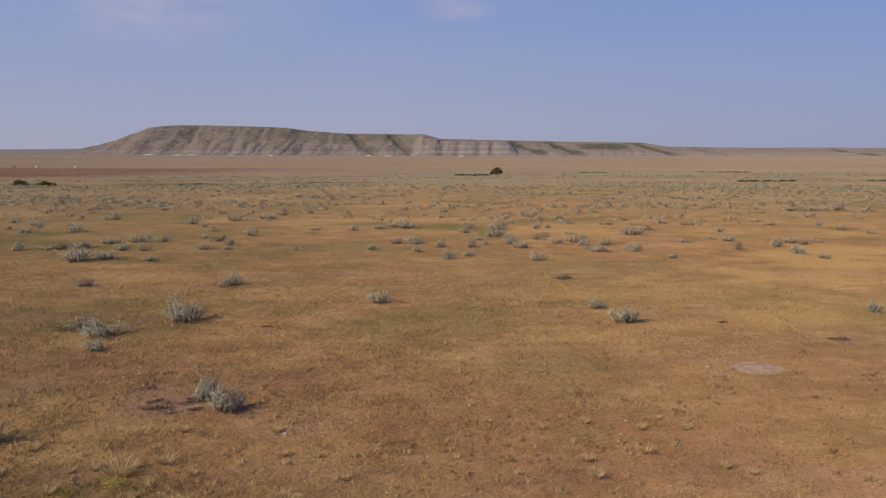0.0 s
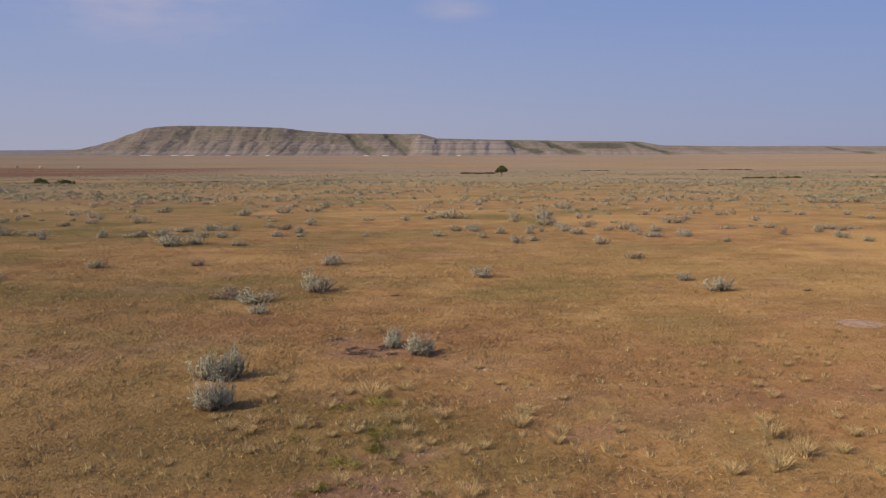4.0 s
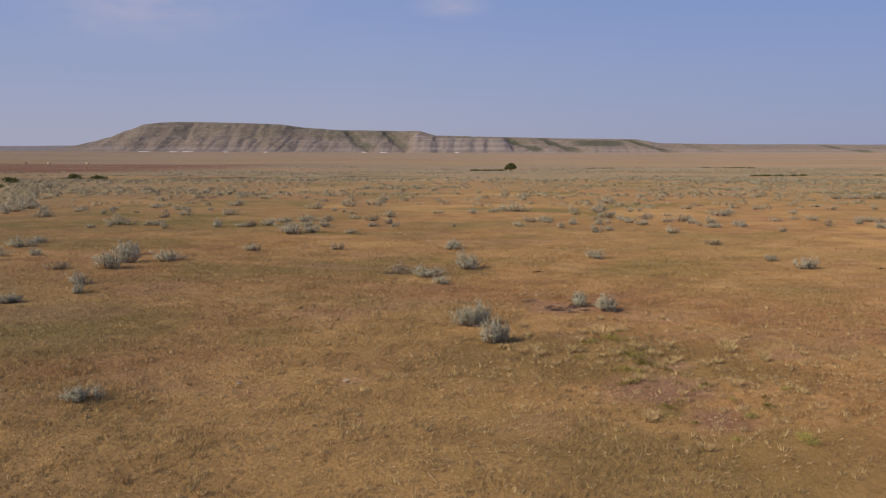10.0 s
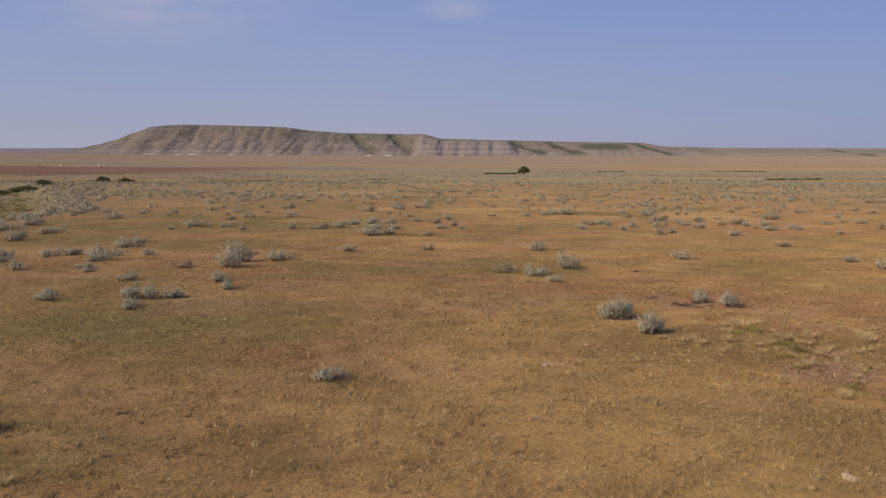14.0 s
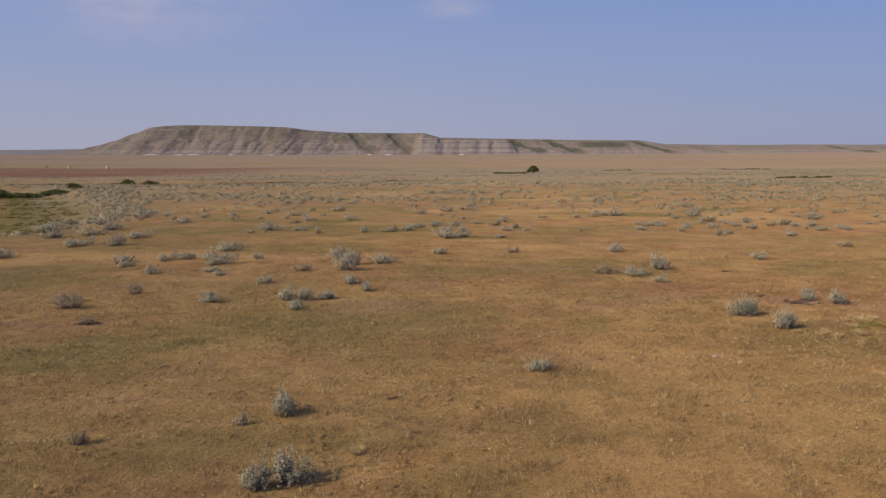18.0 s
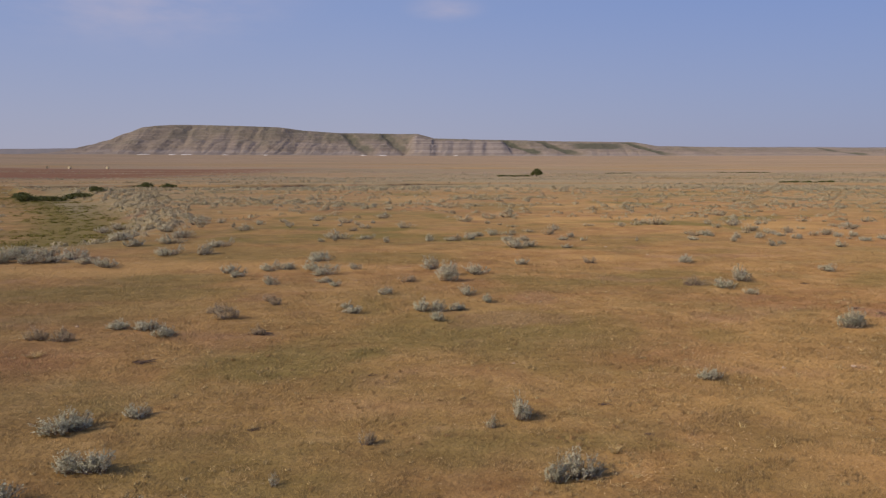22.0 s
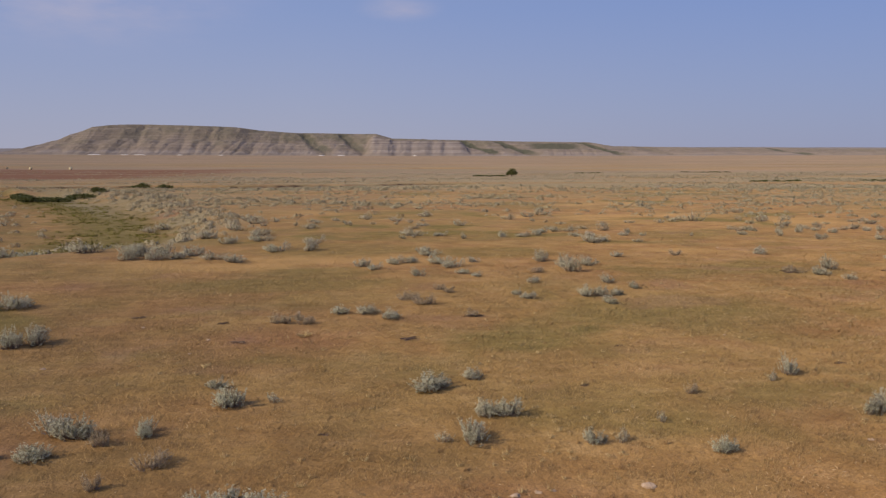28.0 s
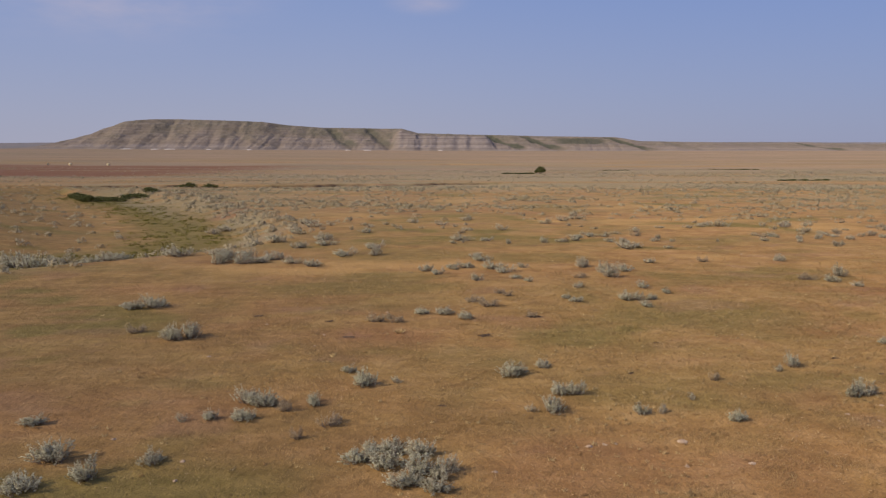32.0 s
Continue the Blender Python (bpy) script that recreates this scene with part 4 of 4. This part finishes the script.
# belts of sage farther out
x, y, rng = scatter(42000, -330, 420, 130, 420, 23, lambda x, y: (0.08 + 0.92 * sstep(0.42, 0.62, fbm(x / 60, y / 22, 93))) * sstep(120, 0, np.abs(x) - 0.7 * y - 30) * (1 - masks(x, y)["field"]) * off_hollow(x, y))
clumps("sagebrush_belt", x, y, rng.uniform(0.8, 2.0, len(x)), rng.uniform(0.15, 0.34, len(x)), MAT_SAGE_FAR, 10, 0.38, 24, "belts of grey sagebrush far out on the flat", "sagebrush")
# along the rim of the hollow
x, y, rng = scatter(4600, -110, -38, 22, 140, 25, lambda x, y: np.where(near_line(x, y, HOLLOW)[1] > 0, sstep(15, 10, near_line(x, y, HOLLOW)[0]), 0.08 * sstep(24, 14, near_line(x, y, HOLLOW)[0])) * sstep(5, 8, near_line(x, y, HOLLOW)[0]) * sstep(0.32, 0.50, fbm(x / 6, y / 6, 95)))
ok = clear_of_bushes(x, y)
x, y = x[ok], y[ok]
clumps("sagebrush_rim", x, y, rng.uniform(0.6, 1.6, len(x)), rng.uniform(0.3, 0.7, len(x)), MAT_SAGE_FAR, 60, 0.18, 26, "thick silver sagebrush along the hollow's rim", "sagebrush")


def grass(name, count, near, far, half_angle, seed, label):
    """Blades of cured grass beside the flight line, thinning outward."""
    rng = np.random.default_rng(seed)
    u = rng.uniform(-0.06, 1.06, count)
    ex, ey = 0.5 - 35 * u, -0.5 - 19.5 * np.clip(u, 0, 2)
    d = near * (far / near) ** rng.random(count)
    a = radians(3.5) * np.clip((u - 0.68) * 8, 0, 1) + rng.uniform(-half_angle, half_angle, count)
    x, y = ex + d * np.sin(a), ey + d * np.cos(a)
    mk = masks(x, y)
    tuft = fbm(x / 0.55, y / 0.55, 101, 3)
    keep = rng.random(count) < (1 - 0.85 * mk["bare"]) * (0.62 + 0.38 * sstep(0.38, 0.62, tuft)) * (1 - sstep(32, 80, d))
    x, y, d, tuft = x[keep], y[keep], d[keep], tuft[keep]
    mk = {k: val[keep] for k, val in mk.items()}
    n = len(x)
    z = H(x, y)
    h = rng.uniform(0.025, 0.075, n) * (0.70 + 0.7 * sstep(0.46, 0.72, tuft))
    lean = rng.normal(0, 0.6, (n, 2)) * h[:, None] + np.array([0.25, 0.05]) * h[:, None]
    w = rng.uniform(0.003, 0.0055, n) * np.clip(d / 9, 1, 3)
    s = np.stack([x, y, z - 0.01], 1)
    e = np.stack([x + lean[:, 0], y + lean[:, 1], z + h], 1)
    side = rng.normal(size=(n, 3)) * (1, 1, 0.2)
    side /= np.linalg.norm(side, axis=1, keepdims=True)
    v = np.stack([s - side * w[:, None], s + side * w[:, None], e], 1).reshape(-1, 3)
    f = turned(v, np.arange(3 * n).reshape(-1, 3))
    up = np.repeat(np.concatenate([lean * 5, np.full((n, 1), 1.0)], 1) + rng.normal(0, 0.25, (n, 3)), 3, 0)
    at = {k: np.repeat(val, 3) for k, val in mk.items() if k not in ("field", "damp")}
    at["tone"] = np.repeat(np.clip(0.22 + 0.75 * sstep(0.36, 0.66, 0.6 * tuft + 0.4 * fbm(x / 2.1, y / 1.6, 107, 3)) + rng.normal(0, 0.2, n), 0, 1), 3)
    ob = new(name, mesh_from(name, v, f, MAT_GRASS, False, at, up))
    return tagged(ob, label, "grass", kind="stuff")


grass("grass", 880000, 6.5, 75, radians(36), 31, "short cured straw-coloured prairie grass with rusty seed heads")


def tussocks(name, count, material, low, high, seed, keep, label):
    """Small standing tufts of taller grass among the short, too many to count."""
    rng = np.random.default_rng(seed)
    u = rng.uniform(-0.05, 1.05, count)
    d = 6.5 * (48 / 6.5) ** rng.random(count)
    a = rng.uniform(-0.62, 0.66, count)
    x, y = 0.5 - 35 * u + d * np.sin(a), -0.5 - 19.5 * np.clip(u, 0, 2) + d * np.cos(a)
    ok = rng.random(count) < keep(x, y) * (1 - 0.8 * sstep(14, 36, d))
    x, y, d = x[ok], y[ok], d[ok]
    n, blades = len(x), 22
    w = rng.uniform(low, high, n) * 0.5
    h = w * rng.uniform(0.75, 1.35, n)
    a, r = rng.uniform(0, 6.28, (n, blades)), np.sqrt(rng.random((n, blades)))
    cx, sx = np.cos(a) * r, np.sin(a) * r
    s = np.stack([x[:, None] + cx * w[:, None] * 0.55, y[:, None] + sx * w[:, None] * 0.55, np.repeat(H(x, y)[:, None] - 0.01, blades, 1)], -1).reshape(-1, 3)
    k = rng.uniform(0.5, 1.1, (n, blades))
    e = s + np.stack([(cx * 0.8 + 0.2) * w[:, None] * k, sx * 0.8 * w[:, None] * k, h[:, None] * k], -1).reshape(-1, 3)
    half = np.repeat(rng.uniform(0.0025, 0.0045, n) * np.clip(d / 9, 1, 2), blades)[:, None]
    side = rng.normal(size=s.shape) * (1, 1, 0.2)
    side /= np.linalg.norm(side, axis=1, keepdims=True)
    v = np.stack([s - side * half, s + side * half, e], 1).reshape(-1, 3)
    up = np.repeat((e - s) * np.array([1, 1, 0.6]) / np.repeat(h, blades)[:, None] + np.array([0, 0, 0.5]) + rng.normal(0, 0.2, s.shape), 3, 0)
    ob = new(name, mesh_from(name, v, turned(v, np.arange(len(v)).reshape(-1, 3)), material, normals=up))
    return tagged(ob, label, "grass", kind="stuff")


def weedy(x, y):
    """1 in the weedy ground near the start of the flight."""
    return np.exp(-((x + 2.5) / 6.5) ** 2 - ((y - 8) / 6) ** 2)


tussocks("blond_tussocks", 16000, MAT_BLOND, 0.08, 0.24, 33, lambda x, y: (0.04 + 0.30 * sstep(0.50, 0.70, fbm(x / 2.6, y / 2.6, 109)) + 0.5 * weedy(x, y)) * (1 - 0.5 * masks(x, y)["bare"]), "pale blond tufts standing above the short grass")
tussocks("rusty_tussocks", 11000, MAT_RUSTY, 0.08, 0.22, 35, lambda x, y: 0.05 + 0.35 * sstep(0.52, 0.70, fbm(x / 3.1, y / 3.1, 111)), "rust-brown tufts of seeding grass in the turf")


# damp grass on the floor of the hollow
x, y, rng = scatter(9500, -108, -48, 28, 140, 27, lambda x, y: sstep(8, 2, near_line(x, y, HOLLOW)[0]) * (0.3 + 0.7 * sstep(0.4, 0.6, fbm(x / 4, y / 4, 97))))
clumps("damp_grass", x, y, rng.uniform(0.4, 1.3, len(x)), rng.uniform(0.06, 0.16, len(x)), MAT_DAMP, 22, 0.35, 28, "yellow-green damp grass on the floor of the hollow", "grass")

# bleached straw and twig litter lying on the turf
rng = np.random.default_rng(29)
n = 60000
u, d = rng.random(n), 7 * (45 / 7) ** rng.random(n)
a = rng.uniform(-0.62, 0.66, n)
x, y = 0.5 - 35 * u + d * np.sin(a), -0.5 - 19.5 * u + d * np.cos(a)
ok = rng.random(n) < 0.12 + 0.9 * masks(x, y)["bare"] + 0.5 * sstep(0.55, 0.7, fbm(x / 2.2, y / 2.2, 103))
x, y = x[ok], y[ok]
n = len(x)
z = H(x, y)
a, ln = rng.uniform(0, 6.28, n), rng.uniform(0.02, 0.07, n)
s = np.stack([x, y, z + 0.03], 1)
e = s + np.stack([np.cos(a) * ln, np.sin(a) * ln, rng.uniform(-0.02, 0.05, n)], 1)
v, f = ribbons(s, e, rng.uniform(0.005, 0.013, n), rng.uniform(0.003, 0.008, n), rng)
tagged(new("straw_litter", mesh_from("straw_litter", v, f, MAT_LITTER)), "bleached straw and twig litter on the turf", "litter", kind="stuff")


# ---- small things on the prairie ----
STONES = [(-27.42, -3.56, 0.32), (-29.47, -3.66, 0.19), (-27.82, -5.01, 0.20), (-39.91, -4.46, 0.19), (-26.19, -4.92, 0.22), (-29.9, -3.78, 0.26), (-29.18, -3.62, 0.16), (-21.35, -2.25, 0.14), (-11.09, 7.56, 0.22), (-7.58, 1.42, 0.31), (-13.20, 7.36, 0.19), (-0.24, 12.14, 0.11), (-2.86, 13.21, 0.16), (3.52, 13.94, 0.11), (-39.75, -5.55, 0.18), (-21.95, -1.71, 0.19), (-11.37, 37.0, 0.28), (-38.13, 6.52, 0.15), (-32.47, -5.27, 0.2), (-40.7, 10.36, 0.2), (-41.79, 5.06, 0.22), (-42.13, -2.91, 0.2), (-38.0, 8.41, 0.2), (-35.56, 12.79, 0.2), (-20.5, -1.0, 0.18), (-20.81, 7.76, 0.15), (-9.68, 33.05, 0.25)]
TUFTS = [(-3.45, 7.06, 0.38, 0.35), (-5.11, 11.43, 0.72, 0.45), (-2.52, 9.86, 0.54, 0.39), (-6.20, 9.73, 0.32, 0.36), (1.50, 9.30, 0.41, 0.50), (1.67, 8.55, 0.39, 0.46), (-2.36, 6.61, 0.25, 0.25), (-3.83, 10.23, 0.40, 0.33), (-4.55, 11.88, 0.43, 0.26), (-5.67, 5.11, 0.33, 0.31), (-2.3, 10.5, 0.5, 0.3), (1.1, 8.09, 0.46, 0.38), (-4.57, 10.01, 0.43, 0.28), (-19.54, 1.11, 0.30, 0.28), (-34.92, 8.68, 0.62, 0.29)]
FORBS = [(-4.78, 8.67, 0.60, 0.30), (-5.18, 5.76, 0.39, 0.20), (-5.41, 7.31, 0.36, 0.23), (-3.43, 4.25, 0.48, 0.29), (-4.78, 9.25, 0.61, 0.29), (-5.57, 10.58, 0.57, 0.28), (-6.10, 9.14, 0.34, 0.25), (-4.92, 10.93, 0.7, 0.34), (-3.88, 5.34, 0.37, 0.21), (-5.34, 8.2, 0.47, 0.23)]
DEADFALL = [(-5.2, 14.9, 0.55), (-5.5, 14.6, 0.45), (-4.9, 14.5, 0.5), (-5.9, 15.0, 0.5), (-5.3, 14.3, 0.4), (-5.03, 15.16, 0.70), (-6.40, 15.82, 0.61), (-5.7, 14.55, 0.97), (-10.89, 21.45, 1.07), (-10.69, 22.17, 0.93), (-19.06, 4.04, 0.44), (-18.54, 2.08, 0.29), (-36.95, 7.95, 0.72), (-28.88, 11.54, 1.00), (8.55, 22.50, 0.52), (-33.9, -5.3, 0.9), (-5.27, 22.14, 0.5), (-38.01, 10.88, 0.6), (-41.4, 12.05, 0.7), (-33.54, -0.62, 0.4), (-26.98, 2.46, 0.4), (10.96, 20.39, 0.8), (-24.8, 6.69, 0.4), (-31.38, 7.94, 0.9)]


def on_ground(ob, x, y, scale=(1, 1, 1), turn=0.0, sink=0.0):
    ob.matrix_basis = Matrix.LocRotScale((x, y, float(H(x, y)) - sink), Euler((0, 0, turn)), scale)
    return ob


def stone_mesh(seed):
    rng = np.random.default_rng(seed)
    bm = bmesh.new()
    bmesh.ops.create_icosphere(bm, subdivisions=2, radius=0.5)
    off = rng.uniform(0, 50, 3)
    for v in bm.verts:
        k = 1 + 0.55 * noise.noise(v.co * 2.1 + Vector(off))
        v.co = Vector((v.co.x * k, v.co.y * k * 0.8, max(v.co.z * k * 0.55, -0.1)))
    me = bpy.data.meshes.new("stone")
    bm.to_mesh(me)
    me.materials.append(MAT_STONE)
    return me


STONE_KINDS = [stone_mesh(s) for s in (1, 2, 3, 4)]
rng = np.random.default_rng(61)
for n, (x, y, w) in enumerate(STONES):
    ob = tagged(new("stone", STONE_KINDS[n % 4]), "pale weathered fieldstone lying in short grass", "stone", "stones in the grass")
    on_ground(ob, x, y, (w * 0.85, w * 0.85, w * 0.8), rng.uniform(0, 6.28), 0.01)


def mound_mesh(seed):
    """A low worn hump of bare clay with a ragged edge, one metre across."""
    rng = np.random.default_rng(seed)
    rings, turns = 9, 40
    r, a = np.meshgrid(np.linspace(0.02, 1, rings), np.arange(turns) * 2 * np.pi / turns, indexing="ij")
    edge = 0.5 * (0.72 + 0.5 * fbm(2 + 1.6 * np.cos(a), 2 + 1.6 * np.sin(a), seed, 4))
    z = 0.9 * (1 - r ** 1.6) + 0.5 * (fbm(r * 6 * np.cos(a) + 9, r * 6 * np.sin(a) + 9, seed + 1) - 0.5) * (1 - r) - 0.12 * r
    v = np.stack([np.cos(a) * r * edge, np.sin(a) * r * edge, z], -1).reshape(-1, 3)
    f = [[i * turns + j, (i + 1) * turns + j, (i + 1) * turns + (j + 1) % turns, i * turns + (j + 1) % turns] for i in range(rings - 1) for j in range(turns)]
    return mesh_from("soil_mound", v, f, MAT_PALE_CLAY, True)


for n, (x, y, w, d) in enumerate(((7.5, 17.5, 1.4, 1.2),)):
    ob = tagged(new("soil_mound", mound_mesh(5 + n)), "low worn hump of pale bare clay in the turf", "soil mound")
    on_ground(ob, x, y, (w, d, 0.05), rng.uniform(-0.3, 0.3))


def tuft_mesh(name, seed, blades, material, droop, width):
    """A bunch one metre wide and one high."""
    rng = np.random.default_rng(seed)
    a, r = rng.uniform(0, 6.28, blades), np.sqrt(rng.random(blades)) * 0.22
    s = np.stack([np.cos(a) * r, np.sin(a) * r, np.full(blades, -0.04)], 1)
    k = rng.uniform(0.5, 1.0, blades)
    m = s + np.stack([np.cos(a) * 0.22 * k, np.sin(a) * 0.22 * k, 0.62 * k], 1) + rng.normal(0, 0.03, (blades, 3))
    e = m + np.stack([np.cos(a) * droop * k, np.sin(a) * droop * k, (0.38 - droop * 0.5) * k], 1) + rng.normal(0, 0.05, (blades, 3))
    v1, f1 = ribbons(s, m, width, width * 0.8, rng)
    v2, f2 = ribbons(m, e, width * 0.8, width * 0.25, rng)
    v = np.concatenate([v1, v2])
    return mesh_from(name, v, np.concatenate([f1, f2 + len(v1)]), material)


TUFT_KINDS = [tuft_mesh("bunchgrass", s, 170, MAT_BLOND, 0.22, 0.016) for s in (11, 12, 13)]
for n, (x, y, w, h) in enumerate(TUFTS):
    ob = tagged(new("bunchgrass", TUFT_KINDS[n % 3]), "pale straw bunchgrass standing above the turf", "grass", "bunchgrass tufts")
    on_ground(ob, x, y, (w, w, h * 0.7), rng.uniform(0, 6.28))

FORB_KINDS = [sage_meshes(s, 95, 13, 6, MAT_FORB)[1] for s in (21, 22)]
for n, (x, y, w, h) in enumerate(FORBS):
    ob = tagged(new("green_forb", FORB_KINDS[n % 2]), "low leafy yellow-green weed in bare soil", "weed", "green weeds")
    on_ground(ob, x, y, (w, w, h * 0.55), rng.uniform(0, 6.28))
for k in range(44):
    ob = tagged(new("bunchgrass", TUFT_KINDS[k % 3]), "pale straw bunchgrass standing above the turf", "grass", "bunchgrass tufts")
    w = rng.uniform(0.16, 0.36)
    on_ground(ob, rng.uniform(-8, 5.5), rng.uniform(7.5, 14), (w, w, w * 0.6), rng.uniform(0, 6.28))
for k in range(46):
    x, y, w = rng.normal(-4.6, 0.9), rng.normal(7.4, 2.2), rng.uniform(0.14, 0.34)
    if k % 3:
        ob = tagged(new("green_forb", FORB_KINDS[k % 2]), "low leafy yellow-green weed in bare soil", "weed", "green weeds")
        on_ground(ob, x, y, (w, w, w * 0.4), rng.uniform(0, 6.28))
    else:
        ob = tagged(new("bunchgrass", TUFT_KINDS[k % 2]), "pale straw bunchgrass standing above the turf", "grass", "bunchgrass tufts")
        on_ground(ob, x, y, (w, w, w * 0.6), rng.uniform(0, 6.28))


def deadfall_mesh(seed):
    """Sprawling broken sage branches, one metre long."""
    rng = np.random.default_rng(seed)
    n = 26
    s = np.stack([rng.uniform(-0.4, 0.2, n), rng.normal(0, 0.10, n), rng.uniform(0.0, 0.06, n)], 1)
    a = rng.normal(0, 0.6, n)
    e = s + np.stack([np.cos(a), np.sin(a), rng.uniform(-0.05, 0.22, n)], 1) * rng.uniform(0.12, 0.4, (n, 1))
    vs, fs, k = [], [], 0
    for turn in (0, 1):
        v, f = ribbons(s, e, np.full(n, 0.03), np.full(n, 0.008), rng)
        vs.append(v)
        fs.append(f + k)
        k += len(v)
    return mesh_from("dead_branch", np.concatenate(vs), np.concatenate(fs), MAT_DEAD)


DEAD_KINDS = [deadfall_mesh(s) for s in (31, 32, 33)]
for n, (x, y, w) in enumerate(DEADFALL):
    ob = tagged(new("dead_branch", DEAD_KINDS[n % 3]), "dry fallen forked sage branch bleached on the turf", "branch", "fallen sage branches")
    on_ground(ob, x, y, (w, w, w), rng.uniform(-0.4, 0.4))


# ---- far things ----
def leafy_crown(name, seed, puffs, leaves, leaf, material):
    """A crown of several uneven clouds of leaves; puffs are x, y, z, radius."""
    rng = np.random.default_rng(seed)
    pts = []
    for px, py, pz, r in puffs:
        d = rng.normal(size=(leaves, 3))
        d /= np.linalg.norm(d, axis=1, keepdims=True)
        pts.append(np.array([px, py, pz]) + d * r * rng.uniform(0.45, 1.08, (leaves, 1)) * np.array([1, 1, 0.85]))
    p = np.concatenate(pts)
    way = rng.normal(size=p.shape) + np.array([0, 0, 0.3])
    way /= np.linalg.norm(way, axis=1, keepdims=True)
    v, f = ribbons(p, p + way * leaf, np.full(len(p), leaf * 0.6), np.full(len(p), leaf * 0.3), rng)
    return mesh_from(name, v, f, material)


def trunk_mesh(name, forks, base):
    bm = bmesh.new()
    for (ax, ay, az), (bx, by, bz), ra, rb in forks:
        a, b = Vector((ax, ay, az)), Vector((bx, by, bz))
        m = Matrix.Translation((a + b) / 2) @ (b - a).to_track_quat("Z", "Y").to_matrix().to_4x4()
        bmesh.ops.create_cone(bm, cap_ends=True, segments=7, radius1=ra, radius2=rb, depth=(b - a).length, matrix=m)
    me = bpy.data.meshes.new(name)
    bm.to_mesh(me)
    me.materials.append(base)
    return me


tree = tagged(new("tree"), "lone rounded green tree far out on the flat", "tree")
on_ground(tree, 21.4, 304.5, (0.9, 0.9, 0.9))
part("trunk", trunk_mesh("trunk", [((0, 0, -0.3), (0, 0, 1.3), 0.32, 0.24), ((0, 0, 1.2), (1.2, 0.2, 3.0), 0.2, 0.08), ((0, 0, 1.2), (-1.1, -0.3, 2.6), 0.18, 0.07), ((0, 0, 1.2), (0.2, 0.6, 3.2), 0.16, 0.06)], MAT_WOOD), tree, "short forked trunk")
part("crown", leafy_crown("crown", 41, [(0.9, 0, 2.6, 1.35), (-0.9, 0.2, 1.9, 1.2), (0.1, 0.6, 2.7, 1.2), (1.9, -0.2, 1.7, 1.0), (-1.9, -0.1, 1.2, 0.9), (0.4, -0.7, 1.5, 1.2)], 420, 0.3, MAT_SAGE_GREEN), tree)

SHRUB_PUFFS = [(0, 0, 0.7, 0.9), (0.9, 0.3, 0.6, 0.7), (-0.8, -0.2, 0.5, 0.7), (0.2, -0.5, 1.0, 0.6)]
SHRUB = leafy_crown("shrub_crown", 43, SHRUB_PUFFS, 150, 0.26, MAT_SAGE_GREEN)
SHRUB_STEM = trunk_mesh("shrub_stems", [((0, 0, -0.2), (0.5, 0.2, 0.9), 0.07, 0.02), ((0, 0, -0.2), (-0.5, -0.1, 0.8), 0.07, 0.02), ((0, 0, -0.2), (0.1, -0.3, 1.1), 0.06, 0.02)], MAT_WOOD)


def shrub(x, y, s, h, label, group):
    ob = tagged(new("shrub"), label, "shrub", group)
    on_ground(ob, x, y, (s, s, h), rng.uniform(0, 6.28))
    part("crown", SHRUB, ob)
    part("woody_base", SHRUB_STEM, ob, "thin woody shoots")


for k in range(11):
    shrub(18.3 - 1.22 * k + rng.normal(0, 0.3), 304.5 + rng.normal(0, 1.0), rng.uniform(0.6, 0.9), rng.uniform(0.3, 0.55), "low dull-green brush beside the lone tree", "brush row by the tree")
for x, y in ((-90, 122), (-93, 124), (-97, 127), (-88, 126), (-91, 129), (-86, 131), (-100, 130), (-95, 121), (-84, 150), (-81, 153), (-78, 155), (-88, 156), (-74, 156), (-104, 134)):
    shrub(x + rng.normal(0, 0.8), y + rng.normal(0, 0.8), rng.uniform(1.0, 1.6), rng.uniform(0.55, 0.85), "dark green willow shrub in the damp hollow", "willows in the hollow")
for cx, cy, n, step in ((76, 380, 9, 1.6), (150, 400, 15, 2.0), (98, 225, 11, 1.5), (140, 232, 8, 1.7)):
    for k in range(n):
        shrub(cx + step * (k - n / 2) + rng.normal(0, 0.4), cy + rng.normal(0, 1.0), rng.uniform(0.8, 1.2), rng.uniform(0.18, 0.4), "dark brush along a far shallow wash", "brush along the washes")


def bale_mesh():
    bm = bmesh.new()
    bmesh.ops.create_cone(bm, cap_ends=True, segments=28, radius1=0.8, radius2=0.8, depth=1.35, matrix=Matrix.Translation((0, 0, 0.78)) @ Matrix.Rotation(radians(90), 4, "X"))
    bmesh.ops.bevel(bm, geom=[e for e in bm.edges if e.calc_face_angle(0) > 1.0], offset=0.12, segments=3, affect="EDGES")
    me = bpy.data.meshes.new("hay_roll")
    bm.to_mesh(me)
    me.materials.append(MAT_HAY)
    return me


def bale_ring():
    bm = bmesh.new()
    for k in range(5):
        bmesh.ops.create_cone(bm, cap_ends=False, segments=28, radius1=0.808, radius2=0.808, depth=0.03, matrix=Matrix.Translation((0, -0.5 + 0.25 * k, 0.78)) @ Matrix.Rotation(radians(90), 4, "X"))
    me = bpy.data.meshes.new("twine")
    bm.to_mesh(me)
    me.materials.append(MAT_WOOD)
    return me


BALE, TWINE = bale_mesh(), bale_ring()
for x, y in ((-262, 462), (-251, 468), (-228, 470), (-320, 470)):
    ob = tagged(new("hay_bale"), "round pale hay bale standing in a far stubble field", "hay bale", "hay bales in the field")
    on_ground(ob, x, y, (1.05, 1.05, 0.95), rng.uniform(-0.8, 0.8))
    part("roll", BALE, ob)
    part("twine", TWINE, ob, "thin wraps of twine")
